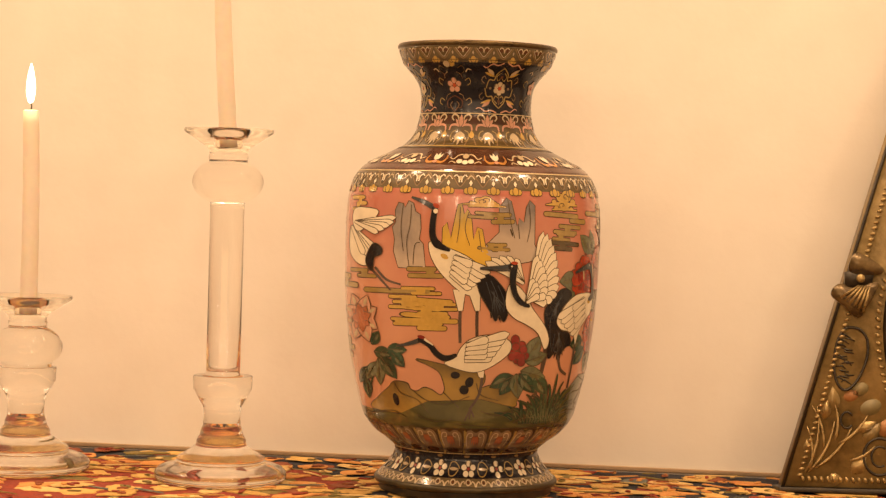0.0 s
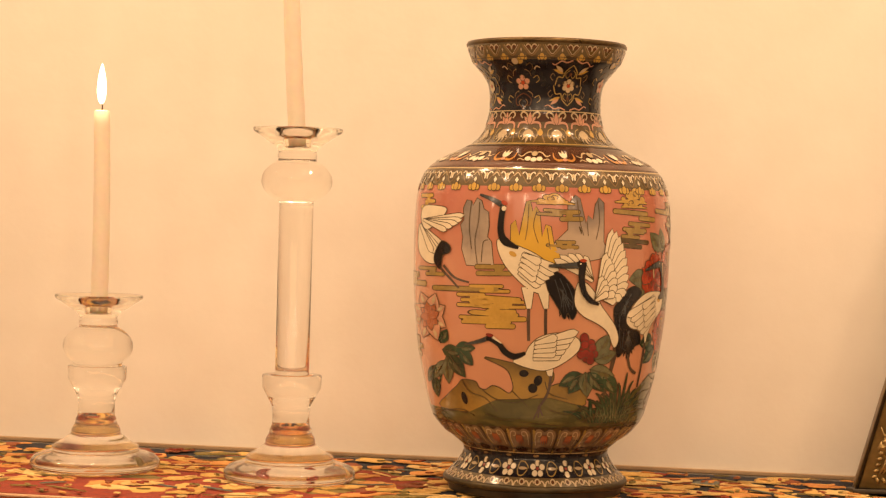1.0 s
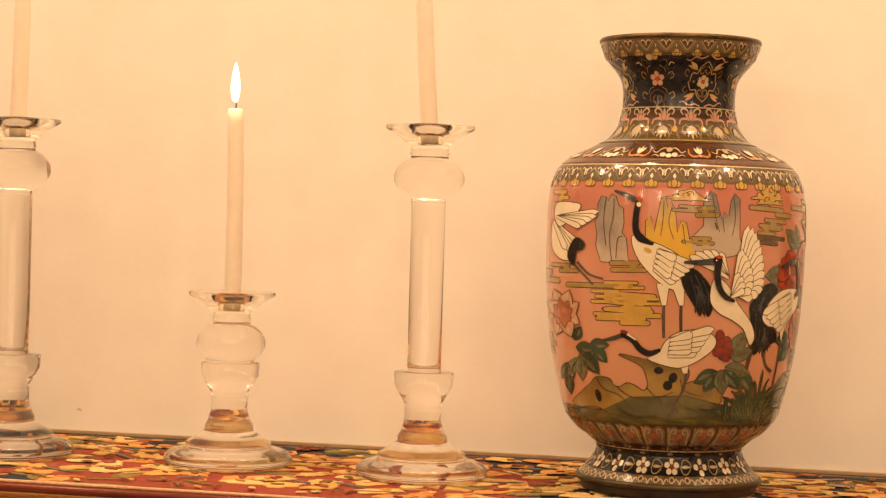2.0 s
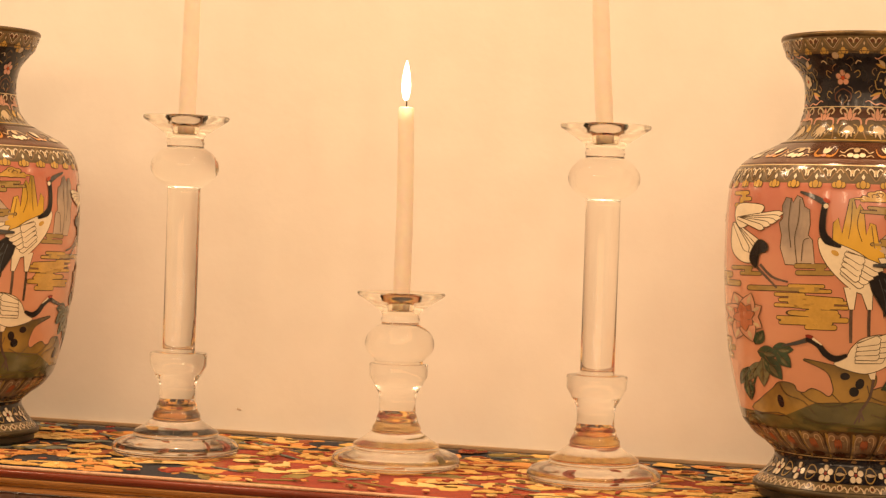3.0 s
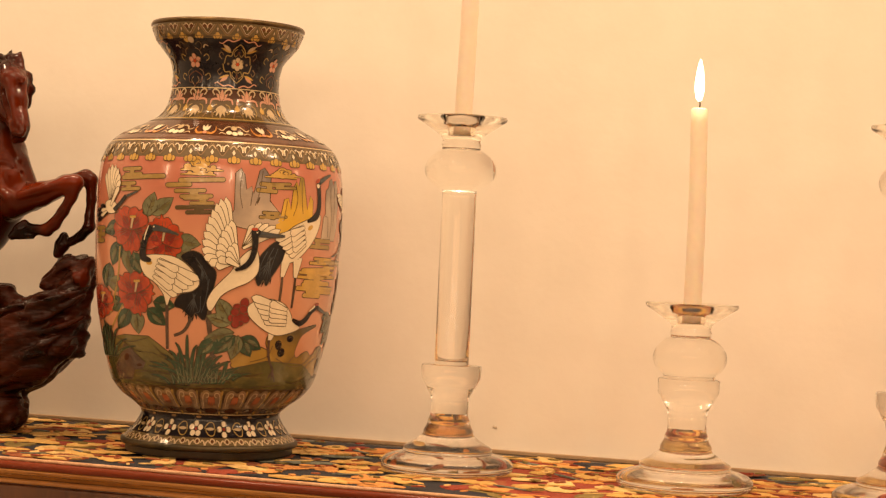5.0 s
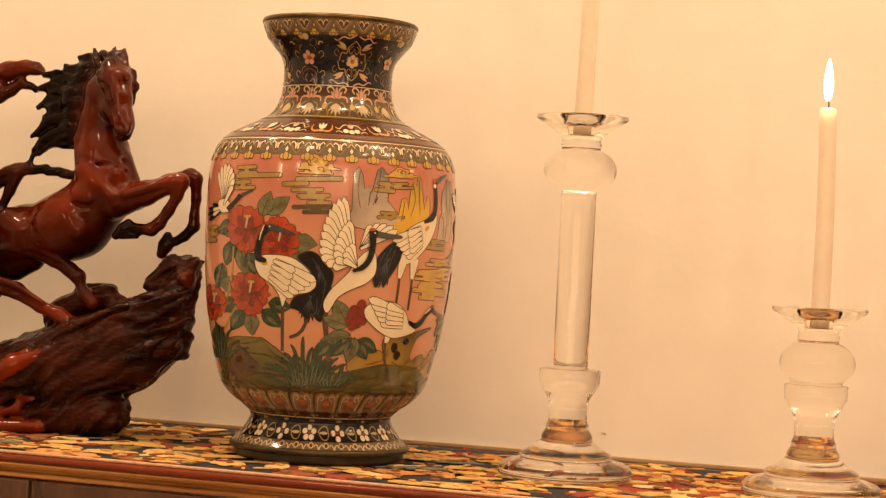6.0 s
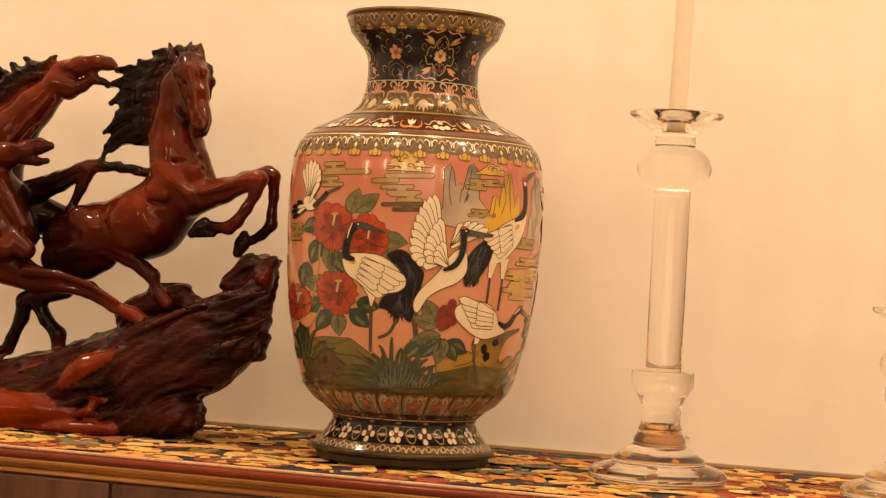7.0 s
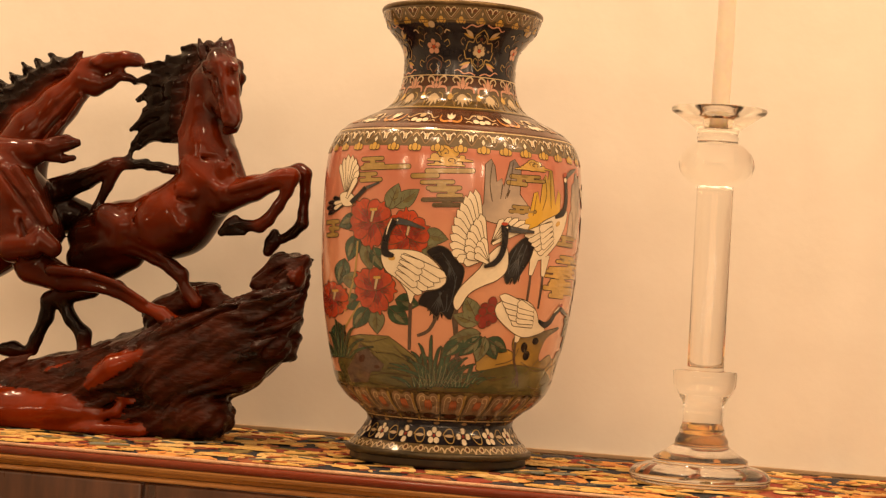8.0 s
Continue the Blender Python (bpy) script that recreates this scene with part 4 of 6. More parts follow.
    # rock, leaves and flowers below
    m.append(("rock_motif", "moss and ochre rock", shape([(660, 712), (672, 690), (690, 672), (700, 661), (722, 663), (728, 673), (740, 676), (752, 669), (766, 673), (780, 681), (788, 672), (785, 655), (778, 641), (764, 632), (738, 621), (760, 624), (800, 632), (850, 640), (856, 655), (850, 668), (866, 664), (884, 668), (908, 690), (905, 702), (850, 706), (800, 720), (740, 716)], E_ROCK, 2, 1.4)
              + [(E_WIRE, stroke(p, [1.6, 1.2]), 4) for p in ([(700, 662), (712, 680), (740, 690), (760, 712)], [(735, 676), (756, 690), (790, 696), (830, 682)], [(785, 675), (800, 690), (812, 702)], [(842, 660), (850, 680), (880, 690)])]
              + [(E_BLACK, oval(830, 658, 7, 9, 0.4), 5), (E_BLACK, oval(821, 671, 8, 8), 5), (E_BLACK, oval(703, 692, 5, 11, -0.3), 5), (E_BLACK, oval(806, 646, 8, 6), 5)]))
    m.extend([("hill_line_motif", "", [(E_WIRE, stroke(p, [1.6, 1.2]), 5)]) for p in ([(668, 716), (700, 712), (722, 722)], [(740, 716), (770, 726), (800, 722)], [(850, 708), (880, 716), (905, 704)], [(905, 730), (925, 722), (980, 722)])])
    m.append(("hill_motif", "", crag([(650, 722), (690, 716), (740, 722), (800, 722), (850, 708), (908, 704), (930, 726), (980, 722), (1020, 716), (1020, 736), (900, 738), (700, 738), (650, 736)], E_GREEN, 3)))
    for x, y, l, w, a, mt in ((664, 612, 34, 22, 0.1, E_LEAF), (676, 620, 46, 24, 0.9, E_LEAF), (672, 624, 46, 20, 1.5, E_SAGE), (688, 606, 34, 20, 0.0, E_LEAF), (696, 612, 32, 20, 0.8, E_LEAF), (668, 630, 38, 18, 2.1, E_SAGE), (650, 640, 34, 16, 2.0, E_LEAF), (648, 660, 36, 16, 1.4, E_LEAF), (660, 600, 26, 18, 5.2, E_LEAF)):
        m.append(("leaf_motif", "", leaf(x, y, l, w, a, mt)))
    m.append(("stem_motif", "", [(E_LEAF, stroke([(652, 690), (660, 660), (672, 620)], [4, 3]), 3)]))
    s = []
    for a, l in ((3.6, 34), (4.3, 40), (5.0, 38), (5.7, 32), (2.8, 30), (1.9, 38), (1.2, 40), (0.5, 32)):
        s += inked(E_BLUSH, petal(640, 556, l * 1.08, 26, a), 5 + 0.5 * (int(a * 3) % 4), 1.2)
        s += inked(E_RUST2, petal(640, 556, l * 0.62, 15, a + 0.2), 7.2 + 0.3 * (int(a * 2) % 3), 0.9)
        s += [(E_CREAM, petal(640 + l * 0.6 * math.cos(a), 556 + l * 0.6 * math.sin(a), l * 0.4, 6, a), 8.4)]
    m.append(("blossom_motif", "blush peony", s))
    s = []
    for x, y, l, a, mt in ((905, 648, 44, 2.7, E_LEAF), (905, 648, 40, 2.2, E_LEAF), (910, 645, 42, 1.5, E_SAGE), (915, 645, 44, 0.9, E_LEAF), (918, 640, 44, 0.3, E_SAGE), (925, 625, 40, -0.3, E_SAGE), (930, 616, 40, -1.0, E_SAGE), (942, 650, 40, 1.0, E_LEAF)):
        s += leaf(x, y, l, 24, a, mt, 6)
    for i in range(12):
        a, r = i * 2.4, 3.2 * math.sqrt(i)
        s += inked(E_CRIMSON, oval(914 + r * math.cos(a) * 1.3, 610 + r * math.sin(a) * 1.5, 6.4, 6.4), 8 + i % 2, 0.9)
    s += inked(E_CRIMSON, oval(908, 588, 7, 9), 8, 0.9)
    m.append(("berry_motif", "crimson berries among leaves", s))
    m.append(("grass_motif", "", tuft(955, 728, 9, 66, 5)))
    m.append(("grass_motif", "", tuft(920, 724, 5, 40, 8)))
    return m


def motifs_back():
    m = []
    m.append(("peak_motif", "grey peaks", crag([(838, 400), (852, 378), (855, 312), (864, 304), (870, 316), (873, 342), (882, 336), (886, 350), (897, 308), (904, 303), (915, 320), (913, 362), (938, 395), (900, 418), (860, 408)], E_GREY)
              + [(E_WIRE, stroke(p, [1.2, 1.0]), 3) for p in ([(866, 310), (862, 345), (866, 375)], [(902, 308), (896, 345), (888, 370)], [(884, 345), (880, 370)])]))
    for x, y, w, h, n, mat in ((642, 296, 40, 20, 2, E_DULL), (640, 310, 104, 12, 1, E_DULL), (634, 322, 44, 20, 2, E_DULL), (752, 318, 104, 12, 1, E_DULL), (728, 326, 60, 12, 1, E_DULL), (744, 338, 70, 20, 2, E_DULL), (746, 368, 78, 18, 2, E_OLIVE),
                               (760, 352, 56, 18, 2, E_DULL), (914, 328, 44, 14, 2, E_DULL), (906, 380, 36, 14, 2, E_DULL), (576, 400, 26, 34, 3, E_DULL), (965, 480, 46, 52, 4, E_GOLD)):
        m.append(("cloud_motif", "", bars(x, y, w, h, n, int(x * 5 + y), mat)))
    m.append(("cloud_motif", "yellow scrolled cloud", puff(762, 280, 62, 28, E_GOLD)))
    m.append(("cloud_motif", "yellow scrolled cloud", puff(920, 302, 40, 16, E_GOLD)))
    # bird with raised wings
    s = feathers((866, 446), [(884, 404), (898, 401), (910, 402), (922, 406), (930, 413)], 11, layer=5.0)
    s += shape([(856, 470), (874, 452), (888, 448), (893, 466), (890, 490), (874, 506), (850, 516), (826, 530), (808, 556), (801, 542), (812, 520), (832, 500), (846, 486)], E_WHITE, 7)
    s += feathers((852, 470), [(837, 355), (828, 358), (820, 366), (813, 377), (807, 389), (802, 402), (798, 416), (795, 431), (794, 446), (797, 460), (806, 471), (818, 478)], 14, layer=7.6)
    s += feathers((856, 474), [(846, 396), (838, 404), (831, 414), (825, 426), (821, 439), (819, 452), (822, 464)], 13, layer=14.0)
    s += feathers((858, 478), [(850, 436), (842, 442), (837, 452), (836, 464)], 11, layer=18.0)
    s += inked(E_BLACK, stroke([(886, 416), (886, 442), (880, 464), (868, 478), (852, 484)], [11, 9, 8, 8, 3]), 20.5, 0.8) + inked(E_SLATE, stroke([(886, 419), (910, 423), (936, 425)], [11, 8, 3]), 20.2, 0.9)
    s += [(E_BLACK, oval(888, 418, 8, 7), 20.8), (E_RED, oval(886, 412, 6, 2.8), 21), (E_WHITE, oval(890, 418, 1.4, 1.4), 21), (E_WIRE, stroke([(896, 423), (934, 427)], [1.0, 0.7]), 21)]
    s += inked(E_STONE, stroke([(806, 552), (806, 590), (808, 636)], [5, 4.5, 4]), 5, 0.6) + [(E_STONE, stroke([(808, 634), (796 + 11 * q, 644 - abs(q - 1) * 2)], [4, 2]), 5) for q in range(3)]
    m.append(("bird_motif", "ivory bird with raised wings", s))
    # second standing bird
    s = shape([(678, 466), (690, 457), (715, 456), (745, 461), (770, 478), (788, 505), (776, 520), (752, 524), (736, 530), (728, 546), (722, 526), (706, 505), (686, 490)], E_WHITE, 5)
    s += inked(E_BLACK, stroke([(702, 407), (691, 422), (685, 442), (685, 460), (699, 466)], [12, 10, 10, 12, 4]), 9.2, 1.0) + inked(E_SLATE, stroke([(704, 407), (726, 412), (752, 421)], [11, 7, 1.5]), 9.5, 1.0) + [(E_RED, oval(702, 400, 6, 2.8), 9.8), (E_WHITE, stroke([(696, 404), (690, 418), (687, 430)], [1.5, 2.6, 1.0]), 9.8), (E_WHITE, oval(706, 406, 1.4, 1.4), 9.8)]
    s += folded_wing(704, 464, 0.60, 82, 6.0, (3, 9))
    s += shape([(756, 460), (775, 450), (792, 456), (802, 470), (818, 488), (814, 512), (806, 540), (796, 572), (780, 560), (772, 568), (756, 552), (742, 546), (752, 528), (776, 522), (788, 506), (778, 482)], E_BLACK, 4)
    s += [(E_SLATE, stroke(p, [1.6, 0.9]), 6) for p in ([(782, 462), (800, 490), (804, 520)], [(790, 530), (788, 556), (778, 560)], [(806, 500), (798, 540), (790, 560)])]
    s += plume(780, 520, 6, 58, 1.75, 0.9, 3) + plume(790, 470, 5, 50, 1.3, 0.8, 3)
    s += [(E_GOLD, oval(696, 470, 6, 4), 6)]
    for p in ([(728, 544), (727, 580), (726, 624)], [(776, 560), (760, 590), (740, 600)], [(800, 560), (804, 600), (806, 634)]):
        s += inked(E_STONE, stroke(p, [5, 4.5, 4]), 3, 0.6)
    m.append(("bird_motif", "ivory and black bird", s))
    # small flying bird
    s = feathers((616, 366), [(603, 306), (610, 296), (618, 291), (626, 293), (632, 299), (636, 309), (637, 320), (634, 332)], 8) + feathers((618, 372), [(580, 392), (577, 382), (580, 372), (590, 364)], 7, E_BLACK) + feathers((614, 370), [(592, 384), (592, 374)], 6, layer=5.2)
    s += shape([(604, 360), (618, 356), (630, 366), (626, 378), (610, 378)], E_WHITE, 6) + inked(E_BLACK, stroke([(624, 374), (638, 362), (650, 350)], [7, 6, 7]), 7, 0.8) + inked(E_SLATE, stroke([(652, 350), (674, 342)], [5, 1]), 7, 0.8)
    m.append(("bird_motif", "small ivory bird in flight", s))
    for x, y, r, t in ((660, 408, 38, 0.3), (722, 432, 38, 0.9), (667, 522, 36, 0.1), (592, 540, 28, 0.6)):
        m.append(("blossom_motif", "scarlet flower", blossom(x, y, r, E_RED, 5, t)))
    s = []
    for x, y, l, a, mt in ((690, 388, 40, -1.2, E_SAGE), (700, 384, 44, -0.6, E_SAGE), (640, 400, 36, 2.8, E_LEAF), (634, 430, 40, 1.9, E_LEAF), (650, 440, 44, 1.4, E_SAGE), (748, 430, 38, 0.2, E_SAGE), (745, 440, 36, 0.7, E_SAGE), (660, 452, 40, 1.0, E_LEAF),
                           (640, 540, 30, 2.9, E_LEAF), (655, 552, 40, 2.2, E_LEAF), (668, 556, 36, 1.5, E_SAGE), (690, 552, 40, 0.7, E_LEAF), (702, 540, 36, 0.2, E_LEAF), (644, 510, 34, 3.3, E_SAGE), (600, 580, 36, 1.6, E_LEAF), (612, 470, 40, 1.8, E_LEAF)):
        m.append(("leaf_motif", "", leaf(x, y, l * 1.16, 28, a, mt, 1)))
    for p in ([(612, 560), (630, 500), (636, 440)], [(606, 600), (640, 545)]):
        m.append(("stem_motif", "", [(E_DULL, stroke(p, [4, 3]), 2)]))
    m.append(("hill_motif", "", crag([(605, 608), (640, 600), (690, 602), (712, 618), (740, 640), (790, 660), (800, 690), (700, 690), (620, 690), (600, 650)], E_GREEN, 2) + crag([(735, 680), (770, 662), (830, 664), (900, 650), (960, 660), (980, 690), (850, 696), (740, 694)], E_GREEN, 3)))
    m.extend([("hill_line_motif", "", [(E_WIRE, stroke(p, [1.5, 1.1]), 5)]) for p in ([(640, 612), (665, 628), (700, 632), (730, 648)], [(660, 668), (700, 664), (740, 672)], [(700, 618), (720, 636), (752, 650)], [(612, 600), (650, 612), (690, 604)])])
    m.append(("hill_motif", "", crag([(838, 640), (860, 628), (885, 622), (905, 632), (915, 650), (880, 660), (842, 654)], E_ROCK, 2)))
    m.append(("rock_motif", "dark grey stone", crag([(618, 660), (630, 640), (640, 616), (654, 624), (664, 634), (682, 650), (676, 660), (660, 662), (654, 680), (624, 682)], E_STONE, 4) + [(E_BROWN, oval(644, 640, 5, 7, 0.5), 5), (E_BROWN, oval(670, 654, 5, 3), 5)]))
    for x, y, n, h in ((762, 686, 9, 96), (806, 688, 7, 46), (604, 640, 8, 66), (745, 688, 5, 54)):
        m.append(("grass_motif", "", tuft(x, y, n, h, n + h)))
    return m


def motifs_rear():
    """Quiet clouds and hills on the side turned to the wall."""
    m = []
    rng = random.Random(3)
    for i in range(14):
        x, y = rng.uniform(2.1, 4.8) * 224, rng.uniform(365, 620)
        m.append(("cloud_motif", "", bars(x, y, rng.uniform(50, 110), rng.choice([14, 28, 40]), rng.choice([1, 2, 3]), i, rng.choice([E_DULL, E_GOLD]))))
    return m


def decorate(vase, hand):
    for count, cell, name, label, shift in ((24, rim_cell, "rim_band", "cream hearts and gold drops", 0.3), (8, neck_cell, "neck_band", "blossoms and scrolls on midnight ground", 0.51), (14, palmette_cell, "palmette_band", "blush palmettes", 0.45),
                                            (22, shoulder_cell, "shoulder_band", "ivory lotus scrolls", 0.7), (36, lattice_cell, "lattice_band", "cream chevrons and gold drops", 0.4), (25, lower_cell, "petal_band", "tan petals with coral tassels", 0.35),
                                            (17, foot_cell, "foot_band", "ivory blossoms on midnight ground", 0.1), (36, hem_cell, "hem_band", "cream rings and scrolls", 0.2)):
        band(count, cell, hand, vase, name, label, shift)
    for y, w, mat in ((118, 2, E_WIRE), (206, 1.6, E_PALEWIRE), (266, 3, E_WIRE), (301, 7, E_RUSTE), (308, 1.6, E_PALEWIRE), (737, 2.2, E_WIRE), (788, 2.0, E_PALEWIRE)):
        ink = Inlay().add([(mat, np.array([(-math.pi, y - w / 2), (math.pi, y - w / 2), (math.pi, y + w / 2), (-math.pi, y + w / 2)]), 1)], lambda a, b: (a, b), hand)
        ink.link("wire_ring", vase)
    for sheet, items in ((sheet_front, motifs_front()), (sheet_back, motifs_back()), (lambda x, y: (x / 224, y), motifs_rear())):
        for name, label, shapes in items:
            Inlay().add(shapes, sheet, hand).link(name, vase, label)


def build_vase(hand, label):
    vase = tagged(new("vase"), label, "vase", group="pair of cloisonne vases")
    # body, banded by height
    zones = [(92, E_KHAKI), (119, E_NAVY), (208, E_BROWN), (226, E_OLIVE), (262, E_DULL), (268, E_BROWN), (300, E_RUSTE), (308, E_KHAKI), (338, E_PINK), (716, E_GREEN), (738, E_OLIVE), (786, E_NAVY), (829, E_KHAKI)]
    mats = [m for _, m in zones]
    bm = lathe([(r, z) for r, z in zip(RS, ZS)], 144)
    bm.faces.ensure_lookup_table()
    for f in bm.faces:
        y = FOOT_Y - (f.calc_center_median().z - FOOT_Z) * PX
        f.material_index = max(i for i, (y0, _) in enumerate(zones) if y >= y0 or i == 0)
    part("body", bm, mats, vase)
    zr = z_of(92)
    lip = [(0.0635, zr - 0.012), (0.0640, zr), (0.0642, zr + 0.0030), (0.0655, zr + 0.0042), (0.0672, zr + 0.0040), (0.0682, zr + 0.0022), (0.0681, zr + 0.0004), (0.0668, zr - 0.0004), (0.0655, zr - 0.004)]
    part("lip", lathe(lip, 96), M_BRASS, vase, "aged brass lip")
    inner = [(0.0640, zr + 0.0005)] + [(np.interp(y, CURVE[:, 1], CURVE[:, 0]) / RPX - 0.003, z_of(y)) for y in (105, 140, 180, 230)]
    part("lining", lathe(inner, 64), M_BRASS, vase)
    zf = z_of(843)
    ring = [(0.068, zf + 0.001), (0.0764, zf + 0.0010), (0.0776, zf + 0.0004), (0.0784, zf - 0.0012), (0.0782, zf - 0.0034), (0.0774, zf - 0.0044), (0.0705, zf - 0.0048)]
    part("foot_ring", lathe(ring, 96), M_BRONZE, vase, "dark bronze foot ring")
    stand = [(0.0, 0.0004), (0.0722, 0.0004), (0.0736, 0.0012), (0.0740, 0.0030), (0.0738, zf - 0.0062), (0.0742, zf - 0.0046), (0.0, zf - 0.0046)]
    part("stand", lathe(stand, 96), M_STAND, vase, "low black wooden stand")
    decorate(vase, hand)
    return vase


vase_a = build_vase(1, "cloisonne vase with rose panel, ivory birds and dark banded neck")
vase_a.matrix_world = pose(0.0214, -0.2372, REST, 0, 0, 5.9)
vase_b = build_vase(-1, "mirrored cloisonne vase with red flowers, ivory birds and rose panel")
vase_b.matrix_world = pose(-0.7941, -0.2558, REST, 0, 0, 17.3 + 41)


# ---- the carved statue ----
M_CARVED = surface("oiled_red_wood", (0.011, 0.0011, 0.0002), (0.190, 0.0200, 0.0008), low=0.50, scale=8, rough=0.11, coat=0.0, bump=0.08, bump_scale=90, rough_var=0.04, fine=3.0)
M_ROOTWOOD = surface("rough_root_wood", (0.0035, 0.0016, 0.0010), (0.062, 0.0100, 0.0024), low=0.5, scale=16, rough=0.26, coat=0.0, bump=0.7, bump_scale=120, stretch=(1, 1, 2.6))


def lay_dark_and_shade(m):
    """Black lacquer, and shade painted in with it, laid over the red by the mask's strength."""
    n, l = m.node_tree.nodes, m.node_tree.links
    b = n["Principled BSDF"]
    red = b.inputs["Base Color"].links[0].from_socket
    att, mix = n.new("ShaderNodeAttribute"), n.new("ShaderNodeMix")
    att.attribute_name, mix.data_type = "stain_and_shade", "RGBA"
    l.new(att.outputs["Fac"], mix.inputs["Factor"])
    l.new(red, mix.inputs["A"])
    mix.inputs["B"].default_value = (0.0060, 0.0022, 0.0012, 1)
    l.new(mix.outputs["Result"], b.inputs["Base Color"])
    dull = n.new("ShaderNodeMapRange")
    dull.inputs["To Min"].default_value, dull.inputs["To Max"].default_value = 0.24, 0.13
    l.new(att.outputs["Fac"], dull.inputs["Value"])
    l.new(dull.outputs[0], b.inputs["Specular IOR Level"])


lay_dark_and_shade(M_CARVED)
M_ROOTWOOD.node_tree.nodes["Principled BSDF"].inputs["Specular IOR Level"].default_value = 0.16


class Carving:
    """A solid built as a distance field of tapered limbs that melt together, then skinned."""

    def __init__(self, low, high, cell):
        self.low, self.cell = np.array(low), cell
        self.n = np.ceil((np.array(high) - self.low) / cell).astype(int) + 1
        self.field = np.full(self.n, 0.05)
        self.kind = np.zeros(self.n, np.int8)
        self.axes = [self.low[i] + cell * np.arange(self.n[i]) for i in range(3)]

    def limb(self, a, b, ra, rb, kind, melt):
        a, b = np.array(a), np.array(b)
        reach = max(ra, rb) + 0.012 + melt
        lo = np.clip(((np.minimum(a, b) - reach - self.low) / self.cell).astype(int), 0, self.n - 1)
        hi = np.clip(((np.maximum(a, b) + reach - self.low) / self.cell).astype(int) + 1, 1, self.n)
        if np.any(hi <= lo):
            return
        sl = tuple(slice(lo[i], hi[i]) for i in range(3))
        gx, gy, gz = np.meshgrid(*[self.axes[i][sl[i]] for i in range(3)], indexing="ij")
        ab = b - a
        t = np.clip(((gx - a[0]) * ab[0] + (gy - a[1]) * ab[1] + (gz - a[2]) * ab[2]) / max(1e-12, ab @ ab), 0, 1)
        d = np.sqrt((gx - a[0] - t * ab[0]) ** 2 + (gy - a[1] - t * ab[1]) ** 2 + (gz - a[2] - t * ab[2]) ** 2) - (ra + (rb - ra) * t)
        old = self.field[sl]
        self.kind[sl] = np.where(d < old, kind, self.kind[sl])
        h = np.clip(0.5 + 0.5 * (old - d) / melt, 0, 1)
        self.field[sl] = old + (d - old) * h - melt * h * (1 - h)

    def carve(self, a, b, ra, rb, melt):
        """Cuts a tapered groove into what stands there."""
        a, b = np.array(a), np.array(b)
        reach = max(ra, rb) + melt + 0.002
        lo = np.clip(((np.minimum(a, b) - reach - self.low) / self.cell).astype(int), 0, self.n - 1)
        hi = np.clip(((np.maximum(a, b) + reach - self.low) / self.cell).astype(int) + 1, 1, self.n)
        if np.any(hi <= lo):
            return
        sl = tuple(slice(lo[i], hi[i]) for i in range(3))
        gx, gy, gz = np.meshgrid(*[self.axes[i][sl[i]] for i in range(3)], indexing="ij")
        ab = b - a
        t = np.clip(((gx - a[0]) * ab[0] + (gy - a[1]) * ab[1] + (gz - a[2]) * ab[2]) / max(1e-12, ab @ ab), 0, 1)
        d = (ra + (rb - ra) * t) - np.sqrt((gx - a[0] - t * ab[0]) ** 2 + (gy - a[1] - t * ab[1]) ** 2 + (gz - a[2] - t * ab[2]) ** 2)
        old = self.field[sl]
        h = np.clip(0.5 + 0.5 * (d - old) / melt, 0, 1)
        self.field[sl] = old + (d - old) * h + melt * h * (1 - h)

    def skin(self):
        """Quads through the cells that the surface crosses."""
        f = self.field
        inside = f < 0
        c = [inside[i:f.shape[0] - 1 + i, j:f.shape[1] - 1 + j, k:f.shape[2] - 1 + k] for i in (0, 1) for j in (0, 1) for k in (0, 1)]
        total = sum(q.astype(np.int8) for q in c)
        cells = np.argwhere((total > 0) & (total < 8))
        index = np.full(np.array(f.shape) - 1, -1, np.int64)
        index[tuple(cells.T)] = np.arange(len(cells))
        acc, cnt = np.zeros((len(cells), 3)), np.zeros(len(cells))
        corners = [(i, j, k) for i in (0, 1) for j in (0, 1) for k in (0, 1)]
        for p in corners:
            for ax in range(3):
                if p[ax]:
                    continue
                q = tuple(p[i] + (1 if i == ax else 0) for i in range(3))
                fa, fb = f[tuple((cells + p).T)], f[tuple((cells + q).T)]
                cross = (fa < 0) != (fb < 0)
                t = np.where(cross, fa / np.where(cross, fa - fb, 1), 0)
                pos = cells + p + t[:, None] * (np.array(q) - np.array(p))
                acc += np.where(cross[:, None], pos, 0)
                cnt += cross
        verts = self.low + self.cell * acc / cnt[:, None]
        faces = []
        for ax in range(3):
            o1, o2 = [(1, 2), (2, 0), (0, 1)][ax]
            sa = [slice(None)] * 3
            sb = [slice(None)] * 3
            sa[ax], sb[ax] = slice(0, -1), slice(1, None)
            ed = np.argwhere(inside[tuple(sa)] != inside[tuple(sb)])
            ok = (ed[:, o1] > 0) & (ed[:, o2] > 0) & (ed[:, o1] < f.shape[o1] - 1) & (ed[:, o2] < f.shape[o2] - 1)
            ed = ed[ok]
            quad = []
            for d1, d2 in ((-1, -1), (0, -1), (0, 0), (-1, 0)):
                e = ed.copy()
                e[:, o1] += d1
                e[:, o2] += d2
                quad.append(index[tuple(e.T)])
            quad = np.stack(quad, 1)
            flip = ~inside[tuple(ed.T)]
            quad[flip] = quad[flip][:, ::-1]
            faces.append(quad)
        kinds = self.kind[tuple(cells.T)]
        return verts, np.concatenate(faces), kinds, cells


